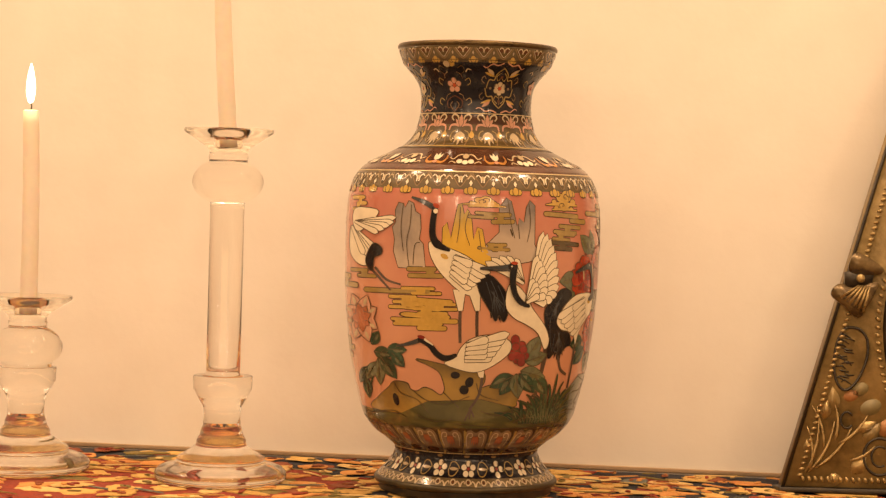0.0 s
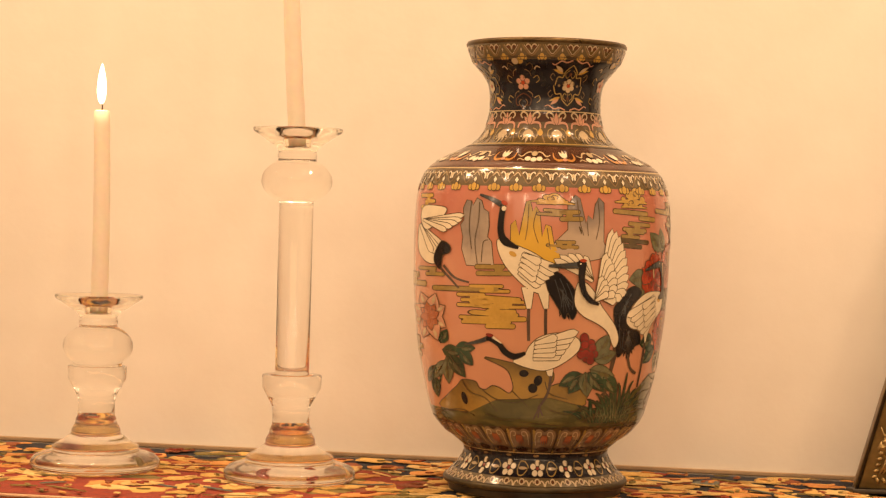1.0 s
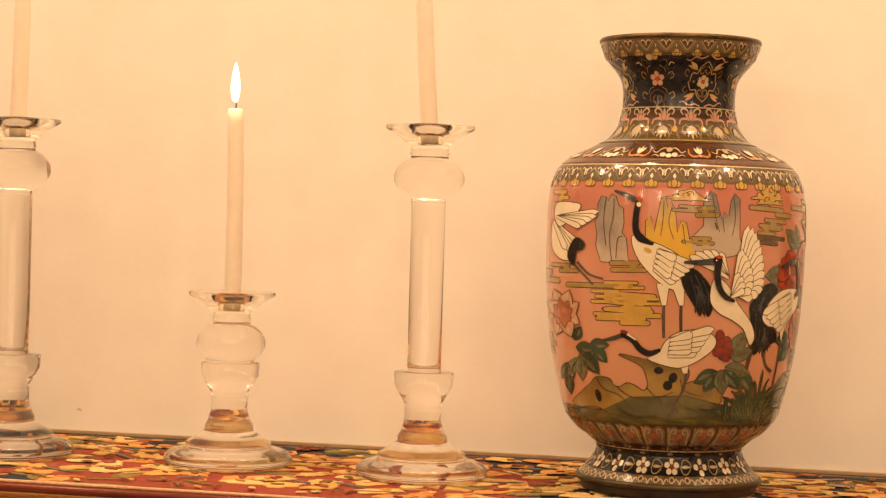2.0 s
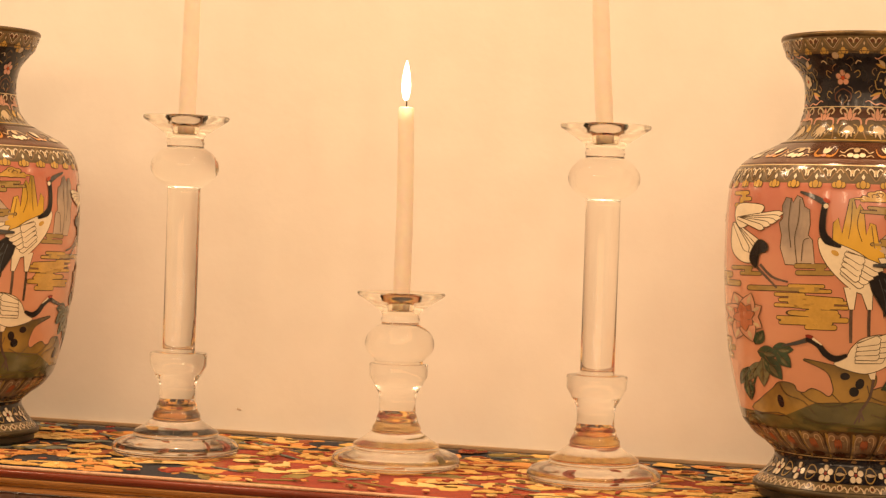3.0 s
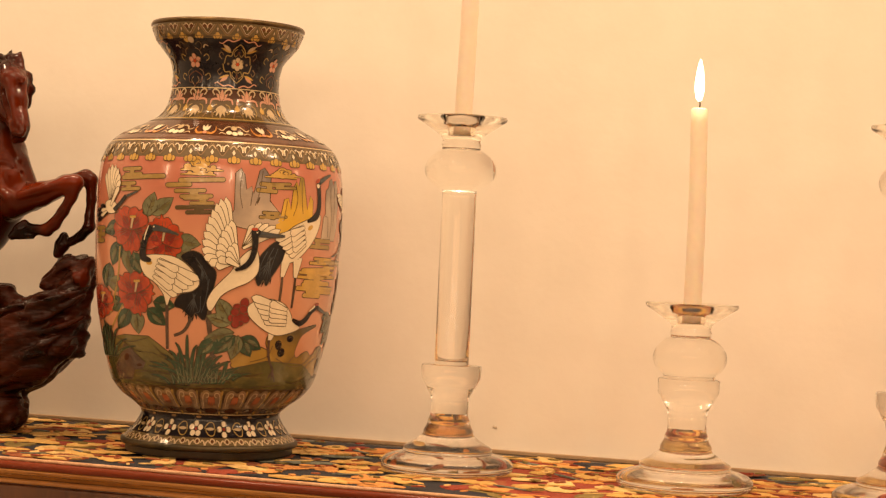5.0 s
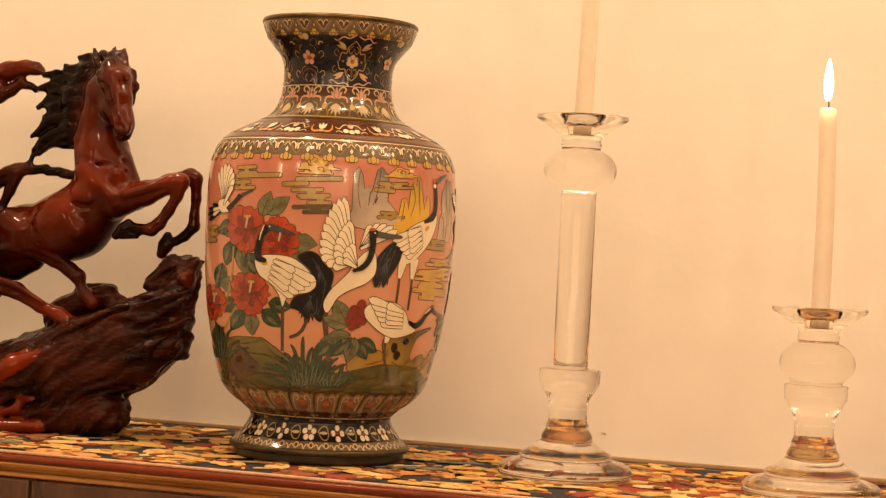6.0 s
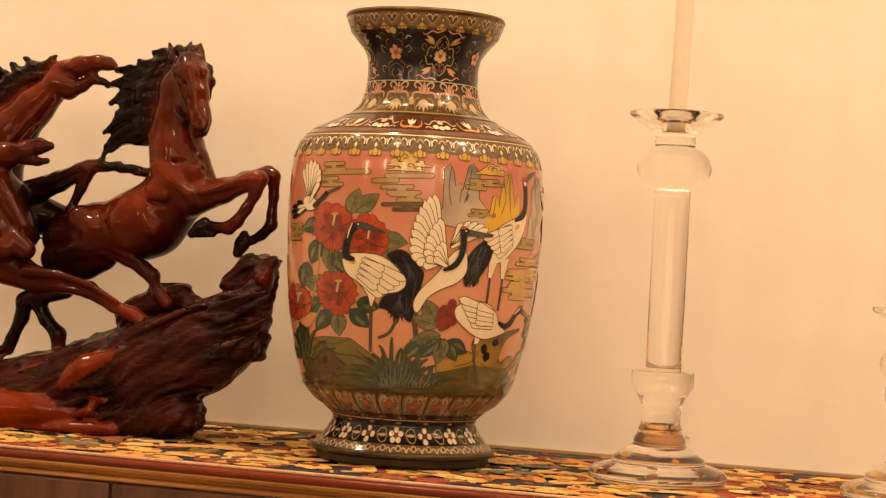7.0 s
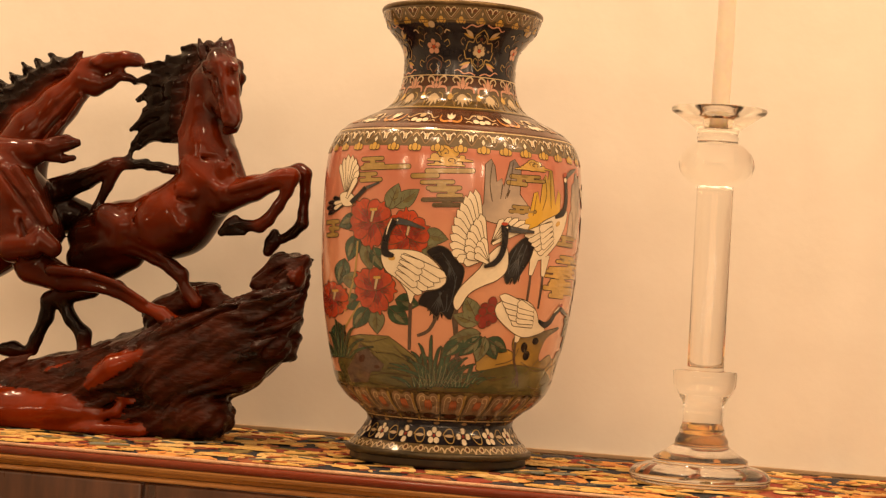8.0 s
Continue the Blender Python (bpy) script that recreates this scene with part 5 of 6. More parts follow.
def statue_place(u, v, w):
    """Carver's grid: u along the cabinet, v downwards, w towards the viewer."""
    a, b = u - 410, v - 735
    x = -0.9972 + 5.434e-4 * a + 3.275e-5 * b - 1.039e-8 * a * b + (1.939e-4 - 1.603e-7 * a - 9.0e-9 * b) * w - 5.56e-8 * a * a
    z = 0.8323 + 4.056e-5 * a - 5.0387e-4 * b + 4.97e-8 * a * b + (3.434e-5 - 6.6e-9 * a + 1.4545e-7 * b) * w - 2.8e-9 * a * a
    return x, -0.225 - 0.000445 * w, z


def build_statue():
    unit = 0.0005
    cv = Carving((-1.46, -0.335, TOP - 0.004), (-0.87, -0.10, TOP + 0.385), 0.0018)
    BODY, DARK, ROOT = 0, 1, 2

    def run(kind, *pts, melt=0.005):
        for a, b in zip(pts, pts[1:]):
            cv.limb(statue_place(*a[:3]), statue_place(*b[:3]), a[3] * unit, b[3] * unit, kind, melt)

    def cut(*pts, melt=0.0025):
        for a, b in zip(pts, pts[1:]):
            cv.carve(statue_place(*a[:3]), statue_place(*b[:3]), a[3] * unit, b[3] * unit, melt)

    # root-wood base: overlapping slabs that climb to a cut end
    for w, g in ((-30, 0), (45, -6)):
        run(ROOT, (-200, 735, w, 60 + g), (0, 700, w, 58 + g), (110, 690, w, 66 + g), (230, 660, w, 68 + g), (330, 620, w, 66 + g), (420, 592, w, 58 + g), (478, 570, w * 0.7, 48 + g), melt=0.006)
        run(ROOT, (480, 575, w * 0.6, 46 + g), (500, 520, w * 0.5, 34 + g), (520, 480, w * 0.4, 30 + g), melt=0.005)
        run(ROOT, (300, 680, w, 66 + g), (420, 640, w, 56 + g), (478, 608, w, 42 + g), melt=0.005)
        run(ROOT, (140, 752, w, 36), (290, 735, w, 48), (366, 735, w, 46), melt=0.005)
        run(ROOT, (462, 505, w * 0.4, 18), (496, 468, w * 0.4, 18), (538, 466, w * 0.4, 15), melt=0.003)
    run(ROOT, (285, 566, -10, 34), (332, 532, -5, 30), (372, 520, -5, 20), (388, 540, -5, 20), melt=0.004)
    run(ROOT, (508, 622, 0, 22), (515, 560, 0, 20), (524, 500, 0, 22), melt=0.004)
    run(ROOT, (395, 745, 20, 22), (404, 728, 16, 13), melt=0.003)
    rng = random.Random(11)
    for i in range(58):
        u = rng.uniform(-160, 430)
        v = 738 - max(0, u - 60) * 0.38 + rng.uniform(-62, 36)
        w = rng.uniform(58, 92)
        ln = rng.uniform(60, 170)
        rise = rng.uniform(0.30, 0.50)
        run(ROOT, (u, v, w, 3), (u + ln * 0.4, v - ln * rise * 0.36, w + 6, rng.uniform(6, 16)), (u + ln * 0.7, v - ln * rise * 0.7, w + 2, rng.uniform(6, 13)), (u + ln, v - ln * rise, w - 10, 2), melt=0.0016)
    for i in range(18):
        u = rng.uniform(440, 512)
        v = 560 - (u - 440) * 1.1 + rng.uniform(-10, 70)
        run(ROOT, (u - 40, v + 40, 26, 3), (u - 8, v + 6, 34, rng.uniform(6, 10)), (u + 10, v - 16, 28, 3), melt=0.0016)
    # smooth lacquered cut end, and the polished ledge along the foot
    run(BODY, (508, 520, 26, 14), (520, 492, 26, 20), (530, 468, 22, 13), melt=0.002)
    run(BODY, (-200, 722, 84, 46), (20, 728, 88, 44), (120, 726, 86, 36), (165, 736, 84, 24), melt=0.006)
    run(BODY, (-200, 768, 100, 18), (40, 764, 104, 17), (150, 760, 102, 15), (245, 762, 90, 13), melt=0.003)
    run(BODY, (172, 736, 96, 7), (205, 728, 98, 9), (218, 706, 92, 6), (232, 712, 90, 4), melt=0.003)
    run(BODY, (160, 680, 98, 15), (200, 650, 104, 22), (262, 628, 98, 12), (330, 612, 90, 5), melt=0.003)
    run(BODY, (262, 676, 94, 7), (330, 640, 94, 11), (392, 610, 86, 5), melt=0.002)
    run(BODY, (20, 690, 92, 8), (90, 660, 94, 11), (150, 636, 88, 4), melt=0.003)

    # rearing figure: trunk and neck
    run(BODY, (372, 316, 10, 55), (366, 262, 6, 47), (361, 205, 2, 36), (364, 150, 6, 27), (380, 112, 12, 22), melt=0.010)
    run(BODY, (392, 282, 20, 33), (408, 315, 10, 27), melt=0.006)
    run(BODY, (372, 332, 0, 56), (318, 388, 0, 62), (290, 398, 0, 58), (215, 410, -6, 50), (165, 425, -12, 46), melt=0.012)
    # neck tendons, collar folds and breast muscles
    for off in (-24, -6, 14):
        run(BODY, (348 + off, 288, 46, 8), (346 + off, 235, 42, 8), (355 + off * 0.6, 178, 32, 5), melt=0.0025)
    run(BODY, (340, 296, 46, 24), (366, 322, 54, 17), melt=0.003)
    run(BODY, (396, 300, 44, 22), (402, 330, 44, 15), melt=0.003)
    cut((376, 275, 66, 3), (380, 310, 72, 4), (388, 336, 70, 3))
    cut((322, 268, 40, 3), (350, 282, 58, 3), (384, 280, 62, 3), (412, 296, 46, 3))
    run(BODY, (322, 335, 56, 13), (345, 342, 62, 11), (352, 330, 60, 8), melt=0.0025)
    run(BODY, (362, 316, 62, 9), (388, 338, 66, 10), (392, 352, 62, 6), melt=0.0025)
    cut((316, 352, 62, 4), (345, 360, 66, 4), (362, 344, 68, 3))
    # ribs and flank
    run(BODY, (272, 360, 46, 12), (262, 395, 54, 17), (275, 425, 48, 13), melt=0.004)
    run(BODY, (300, 372, 54, 15), (322, 402, 58, 17), melt=0.005)
    cut((246, 362, 52, 3), (242, 392, 56, 5), (252, 424, 54, 3))
    run(BODY, (190, 385, 32, 26), (218, 402, 40, 24), (205, 430, 36, 18), melt=0.004)
    # head
    run(BODY, (388, 106, 30, 24), (394, 124, 36, 28), (401, 158, 44, 22), (408, 192, 50, 17), (410, 208, 52, 17), (410, 221, 52, 14), melt=0.005)
    run(BODY, (378, 140, 22, 24), (386, 176, 30, 17), (396, 200, 40, 13), melt=0.006)
    run(BODY, (390, 112, 62, 9), (397, 150, 66, 7), (404, 192, 68, 6), melt=0.0025)
    run(BODY, (400, 232, 48, 8), (414, 230, 50, 7), melt=0.0025)
    for eu, tu in ((368, 352), (414, 409)):
        run(BODY, (eu - 4, 114, 50, 8), (eu + 4, 118, 54, 6), melt=0.002)
        run(BODY, (eu - (8 if eu < 390 else 6), 98, 24, 10), ((eu + tu) / 2 - 4, 84, 22, 8), (tu, 68, 18, 3), melt=0.002)
        cut((eu - (6 if eu < 390 else 4), 94, 36, 3), (tu + 2, 76, 26, 2))
        run(DARK, (eu - 2, 122, 58, 4), (eu + 3, 123, 58, 4), melt=0.001)
        cut((eu - 10, 128, 60, 2), (eu + 6, 132, 64, 2))
    cut((380, 140, 64, 4), (388, 168, 66, 4), (396, 190, 66, 3))
    cut((412, 140, 62, 3), (414, 168, 64, 3))
    for nu in (399, 419):
        run(BODY, (nu - 1, 203, 64, 6), (nu, 213, 66, 6), melt=0.002)
        cut((nu, 206, 74, 3), (nu + 1, 212, 74, 3))
    cut((396, 226, 66, 2), (418, 224, 70, 2))
    run(DARK, (402, 218, 66, 7), (412, 219, 67, 8), melt=0.002)
    # forelock, then the windblown mane
    for pts in (((384, 100, 34, 9), (376, 82, 26, 9), (366, 74, 20, 4)), ((392, 98, 36, 9), (388, 78, 28, 9), (392, 66, 22, 3)), ((398, 100, 34, 7), (404, 84, 26, 6), (400, 72, 22, 3)), ((384, 104, 46, 6), (388, 122, 60, 5), (384, 132, 62, 2))):
        run(DARK, *pts, melt=0.002)
    run(DARK, (420, 112, 10, 10), (424, 140, 6, 10), (418, 172, 2, 6), melt=0.003)
    run(DARK, (342, 110, -14, 24), (318, 160, -18, 30), (312, 220, -20, 26), melt=0.006)
    run(DARK, (290, 132, -22, 18), (282, 180, -22, 20), (276, 226, -24, 16), (262, 240, -24, 10), melt=0.005)
    run(DARK, (272, 200, -18, 16), (256, 214, -18, 11), (240, 228, -18, 6), melt=0.003)
    for pts in (((372, 88, -4, 13), (340, 90, -10, 11), (326, 88, -12, 6), (322, 84, -12, 3)), ((368, 102, -4, 16), (324, 108, -12, 13), (302, 106, -14, 8), (294, 96, -14, 3)),
                ((362, 118, -6, 18), (310, 124, -12, 14), (280, 120, -14, 10), (256, 118, -14, 5)), ((356, 140, -6, 20), (304, 146, -12, 16), (266, 142, -14, 11), (246, 142, -14, 5)),
                ((352, 164, -8, 20), (300, 172, -14, 16), (264, 168, -16, 10), (242, 178, -16, 3)), ((348, 188, -8, 20), (296, 196, -14, 17), (262, 202, -16, 12), (250, 216, -16, 6), (232, 230, -16, 3)),
                ((342, 210, -10, 18), (292, 222, -16, 16), (256, 236, -18, 11), (240, 256, -18, 7), (226, 275, -18, 3)), ((334, 232, -12, 13), (292, 238, -18, 11), (264, 246, -18, 6), (244, 262, -18, 4)), ((322, 244, -14, 9), (290, 246, -18, 8), (272, 246, -18, 3))):
        run(DARK, *[(u, v, w, r * 1.1) for u, v, w, r in pts], melt=0.0016)
        for q in (-8, -1, 6):
            run(DARK, *[(u, v + q * min(1, r / 10) + 3 * math.sin(u * 0.09 + q), w + r * 0.62 + 6, max(2.6, r * 0.22)) for u, v, w, r in pts], melt=0.001)
    # raised forelegs
    run(BODY, (392, 350, 30, 32), (448, 334, 40, 22), (500, 316, 44, 16), (516, 312, 44, 15), melt=0.005)
    run(BODY, (412, 336, 62, 9), (462, 322, 60, 8), (506, 306, 54, 7), melt=0.0022)
    cut((410, 348, 66, 3), (455, 338, 64, 4), (492, 326, 60, 2))
    run(BODY, (518, 314, 44, 13), (508, 340, 44, 10), (492, 366, 44, 10), (474, 390, 44, 11), (458, 400, 44, 12), melt=0.003)
    cut((506, 334, 56, 2), (486, 368, 56, 2))
    run(DARK, (460, 402, 44, 11), (440, 400, 44, 9), (424, 396, 44, 9), melt=0.003)
    run(DARK, (416, 388, 44, 8), (408, 400, 44, 13), (392, 412, 44, 8), melt=0.002)
    run(DARK, (404, 411, 44, 8), (432, 413, 44, 5), melt=0.002)
    run(BODY, (425, 346, -8, 22), (490, 318, -14, 18), (530, 304, -14, 14), (540, 308, -14, 12), melt=0.004)
    run(BODY, (540, 310, -14, 12), (540, 345, -14, 9), (536, 378, -14, 9), (536, 394, -14, 11), melt=0.003)
    run(DARK, (534, 398, -14, 11), (518, 414, -14, 9), (500, 424, -14, 9), melt=0.003)
    run(DARK, (486, 414, -14, 9), (482, 430, -14, 14), (474, 446, -14, 10), melt=0.002)
    # hind leg of the rearing figure
    run(BODY, (140, 456, 20, 24), (200, 438, 26, 19), (230, 436, 28, 16), (274, 458, 28, 11), (304, 474, 30, 13), (318, 486, 30, 15), melt=0.004)
    run(BODY, (150, 444, 44, 8), (205, 426, 46, 7), (240, 432, 44, 6), (296, 462, 42, 5), melt=0.002)
    cut((180, 450, 50, 3), (228, 444, 50, 3), (262, 462, 46, 2))
    run(BODY, (322, 488, 30, 12), (326, 508, 30, 9), (334, 520, 30, 12), (346, 536, 30, 12), melt=0.003)
    run(DARK, (200, 470, 0, 26), (232, 456, 0, 20), (150, 470, 0, 30), melt=0.006)

    # far figure, its neck stretched forward
    run(BODY, (20, 300, -36, 62), (60, 235, -34, 46), (105, 185, -32, 34), (146, 146, -30, 27), melt=0.008)
    for off in (0, 16, 32):
        run(BODY, (34 + off, 248 + off * 0.6, 10, 8), (84 + off * 0.8, 190 + off * 0.8, 2, 7), (128 + off * 0.5, 156 + off * 0.4, -6, 5), melt=0.002)
    cut((62, 236, 16, 3), (100, 188, 8, 4), (130, 160, 0, 2))
    cut((88, 246, 10, 3), (116, 200, 2, 4), (140, 172, -6, 3))
    run(BODY, (148, 138, -26, 25), (166, 146, -24, 23), melt=0.004)
    run(BODY, (152, 118, -28, 18), (190, 110, -26, 18), (222, 104, -24, 14), (240, 106, -24, 12), (250, 110, -24, 8), melt=0.004)
    run(BODY, (168, 158, -24, 14), (192, 146, -24, 11), (214, 132, -24, 10), melt=0.004)
    run(DARK, (214, 132, -24, 9), (236, 142, -24, 7), (248, 144, -24, 5), melt=0.002)
    cut((252, 128, -24, 4), (226, 124, -22, 3), (210, 120, -4, 2))
    cut((182, 126, 0, 2), (176, 142, 2, 2), (184, 152, 0, 2))
    run(BODY, (164, 108, -6, 6), (176, 107, -6, 5), melt=0.002)
    run(DARK, (168, 113, -4, 4), (173, 113, -4, 4), melt=0.001)
    cut((236, 97, -8, 3), (242, 101, -8, 3))
    run(BODY, (176, 100, -12, 5), (216, 94, -12, 4), melt=0.002)
    run(DARK, (128, 112, -30, 11), (138, 98, -28, 8), (146, 92, -26, 4), melt=0.002)
    run(DARK, (126, 116, -38, 14), (80, 148, -40, 18), (30, 194, -40, 22), (-30, 240, -40, 26), melt=0.005)
    for k, (u, v) in enumerate(((138, 104), (112, 114), (90, 124), (68, 138), (46, 152), (24, 170), (4, 190), (-22, 214), (-50, 236))):
        pts = ((u, v + 6, -34, 12 + k * 0.5), (u - 22, v + 10, -38, 13), (u - 40, v + 3, -40, 10), (u - 50, v - 9 - k % 3 * 2, -42, 4))
        run(DARK, *pts, melt=0.0016)
        run(DARK, *[(a + 3, b + 10, w + 14, max(2.6, r * 0.3)) for a, b, w, r in pts], melt=0.001)
        run(DARK, *[(a + 2, b + 2, w + 16, max(2.6, r * 0.26)) for a, b, w, r in pts], melt=0.001)
    run(BODY, (20, 330, -36, 62), (-80, 400, -36, 66), (-150, 430, -36, 50), melt=0.012)
    run(DARK, (70, 370, -46, 50), (150, 388, -46, 30), melt=0.008)
    run(BODY, (95, 340, -16, 26), (150, 318, -10, 19), (190, 300, -6, 16), (202, 294, -6, 15), melt=0.004)
    run(BODY, (204, 298, -6, 14), (190, 330, -4, 10), (172, 366, 0, 8), (154, 394, 4, 8), melt=0.003)
    run(BODY, (110, 322, 6, 7), (160, 304, 8, 6), (192, 288, 8, 5), melt=0.002)
    cut((112, 336, 10, 3), (160, 316, 10, 3), (190, 302, 10, 2))
    run(DARK, (208, 289, -10, 12), (258, 292, -12, 9), (312, 302, -10, 10), melt=0.003)

    # near figure
    run(BODY, (0, 268, 48, 28), (56, 269, 50, 22), (92, 262, 50, 17), (120, 256, 50, 11), (138, 255, 50, 6), melt=0.004)
    run(BODY, (20, 290, 46, 20), (66, 274, 52, 17), melt=0.004)
    run(BODY, (88, 278, 50, 10), (112, 282, 50, 8), (130, 280, 50, 6), melt=0.002)
    cut((146, 267, 50, 4), (124, 270, 50, 4), (106, 270, 66, 2), melt=0.0015)
    run(DARK, (96, 248, 52, 8), (116, 243, 52, 6), (138, 252, 52, 4), melt=0.002)
    run(BODY, (66, 254, 70, 6), (80, 256, 70, 4), melt=0.002)
    run(DARK, (72, 259, 72, 3), (78, 259, 72, 3), melt=0.001)
    cut((86, 252, 74, 2), (92, 274, 74, 3), (84, 284, 72, 2))
    cut((116, 256, 66, 2), (122, 260, 64, 2))
    run(BODY, (0, 300, 44, 50), (36, 350, 48, 52), (58, 412, 52, 50), melt=0.008)
    run(BODY, (56, 410, 50, 52), (-30, 430, 44, 66), (-130, 420, 36, 66), melt=0.010)
    for off in (0, 18, 36):
        run(BODY, (-8 + off, 300, 90, 9), (26 + off, 348, 98, 9), (66 + off * 0.6, 396, 98, 7), melt=0.0025)
    cut((2, 306, 98, 3), (40, 356, 106, 4), (68, 400, 104, 3))
    run(BODY, (20, 440, 98, 26), (56, 436, 102, 24), melt=0.003)
    run(BODY, (70, 420, 96, 20), (92, 440, 92, 18), melt=0.003)
    cut((36, 392, 106, 4), (44, 424, 112, 5), (36, 462, 108, 4))
    cut((72, 452, 108, 3), (92, 466, 104, 4), (120, 470, 96, 2))
    run(BODY, (60, 470, 58, 36), (110, 494, 64, 24), (160, 500, 66, 17), (206, 512, 66, 15), (250, 541, 66, 11), (286, 556, 64, 13), (298, 566, 62, 14), melt=0.004)
    run(BODY, (90, 478, 92, 11), (150, 484, 86, 8), (206, 502, 82, 6), (256, 534, 78, 5), melt=0.002)
    cut((100, 496, 92, 3), (160, 500, 86, 4), (210, 516, 82, 2))
    run(BODY, (300, 568, 62, 12), (310, 580, 62, 10), (312, 590, 62, 14), (320, 594, 62, 13), melt=0.003)
    run(DARK, (160, 510, 24, 20), (110, 522, 18, 19), (88, 532, 18, 16), (82, 562, 18, 13), (64, 600, 18, 11), (56, 618, 18, 13), melt=0.004)
    run(DARK, (44, 622, 18, 9), (24, 618, 18, 15), (8, 618, 18, 13), melt=0.003)
    run(DARK, (112, 536, 18, 15), (126, 566, 18, 12), (148, 592, 18, 14), (148, 618, 18, 13), melt=0.004)
    run(BODY, (-120, 450, 30, 40), (-150, 540, 20, 20), (-120, 620, 20, 12), (-140, 690, 20, 12), melt=0.008)

    # grain of the root, strands of the manes, and a flat underside
    gx, gy, gz = np.meshgrid(*cv.axes, indexing="ij")
    along, across = gx * 0.88 + gz * 0.47, gz * 0.88 - gx * 0.47
    warp = 1.6 * np.sin(along * 34 + gy * 40) + 1.1 * np.sin(across * 90 + along * 21 + gy * 70) + 0.7 * np.sin(along * 97 - gy * 130)
    groove = 0.0017 * np.abs(np.sin(across * 150 + gy * 60 + warp)) + 0.0011 * np.sin(across * 420 - gy * 170 + 2.1 * warp) + 0.0006 * np.sin(across * 900 + gy * 300 + 1.5 * warp)
    cv.field += np.where(cv.kind == ROOT, groove - 0.0008, 0)
    strands = np.sin(gz * 520 - gx * 190 + 2.6 * np.sin(gx * 62 + gz * 20)) * 0.0006 + np.sin(gz * 1050 - gx * 300 + 3 * np.sin(gx * 50)) * 0.0003
    cv.field += np.where((cv.kind == DARK) & (gz > TOP + 0.23), strands, 0)
    cv.field = np.maximum(cv.field, TOP + 0.0030 - gz)
    # the lacquer of the DARK limbs was sprayed on, so it fades into the red wood
    stain_and_shade = (cv.kind == DARK).astype(np.float32)
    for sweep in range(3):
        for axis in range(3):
            stain_and_shade = (np.roll(stain_and_shade, 2, axis) + np.roll(stain_and_shade, -2, axis) + stain_and_shade) / 3
    # dark muzzles and ears, plus shade painted onto belly, undersides and between figures
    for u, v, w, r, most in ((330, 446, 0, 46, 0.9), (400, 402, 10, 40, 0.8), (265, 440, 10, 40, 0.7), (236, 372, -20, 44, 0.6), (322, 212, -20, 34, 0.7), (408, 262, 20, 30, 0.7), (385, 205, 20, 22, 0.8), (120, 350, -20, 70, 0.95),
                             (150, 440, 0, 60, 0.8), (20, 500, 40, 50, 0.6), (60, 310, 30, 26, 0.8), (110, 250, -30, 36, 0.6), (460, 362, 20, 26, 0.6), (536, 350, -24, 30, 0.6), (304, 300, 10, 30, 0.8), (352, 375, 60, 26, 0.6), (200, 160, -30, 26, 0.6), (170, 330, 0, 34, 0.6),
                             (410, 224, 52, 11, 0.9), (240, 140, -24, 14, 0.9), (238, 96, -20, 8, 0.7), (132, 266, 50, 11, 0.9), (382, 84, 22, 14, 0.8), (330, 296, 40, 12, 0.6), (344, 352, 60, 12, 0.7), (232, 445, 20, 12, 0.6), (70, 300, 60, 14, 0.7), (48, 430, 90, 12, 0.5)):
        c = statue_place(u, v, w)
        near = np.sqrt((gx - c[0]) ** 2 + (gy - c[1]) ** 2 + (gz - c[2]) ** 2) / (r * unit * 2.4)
        stain_and_shade = np.maximum(stain_and_shade, (most * np.clip(1.35 - near, 0, 1)).astype(np.float32))
    verts, faces, kinds, cells = cv.skin()
    me = bpy.data.meshes.new("statue")
    me.from_pydata(verts.tolist(), [], faces.tolist())
    for m in (M_CARVED, M_ROOTWOOD):
        me.materials.append(m)
    me.polygons.foreach_set("material_index", (kinds[faces[:, 0]] == ROOT).astype(np.int32))
    me.polygons.foreach_set("use_smooth", [True] * len(me.polygons))
    me.attributes.new("stain_and_shade", "FLOAT", "POINT").data.foreach_set("value", stain_and_shade[tuple(cells.T)])
    ob = tagged(new("statue", me), "glossy dark red carved wooden statue on a rough root base", "statue")
    mod = ob.modifiers.new("soften", "SMOOTH")
    mod.factor, mod.iterations = 0.5, 1
    return ob


build_statue()


# ---- the gilded stand with its dark oval ----
M_GILT = surface("worn_gilt_paint", (0.115, 0.078, 0.026), (0.40, 0.275, 0.105), scale=26, rough=0.40, metal=0.15, bump=0.6, bump_scale=90, rough_var=0.12)
M_GILTB = surface("bright_gilt", (0.20, 0.13, 0.05), (0.44, 0.31, 0.13), scale=60, rough=0.3, metal=0.6)
M_TARN = surface("tarnished_edge", (0.010, 0.008, 0.005), (0.05, 0.036, 0.02), scale=50, rough=0.4, metal=0.3)
M_BOW = surface("bronzed_bow", (0.045, 0.028, 0.012), (0.20, 0.13, 0.05), scale=60, rough=0.3, metal=0.5)
M_DARKGLASS = surface("dark_oval_glass", (0.006, 0.007, 0.008), (0.020, 0.026, 0.020), scale=12, rough=0.08, coat=0.6, rough_var=0.04)
M_MOSSY = surface("faded_green_paint", (0.13, 0.105, 0.045), (0.25, 0.19, 0.08), scale=40, rough=0.5)
M_REDDISH = surface("faded_red_paint", (0.26, 0.10, 0.03), (0.40, 0.19, 0.065), scale=40, rough=0.5)


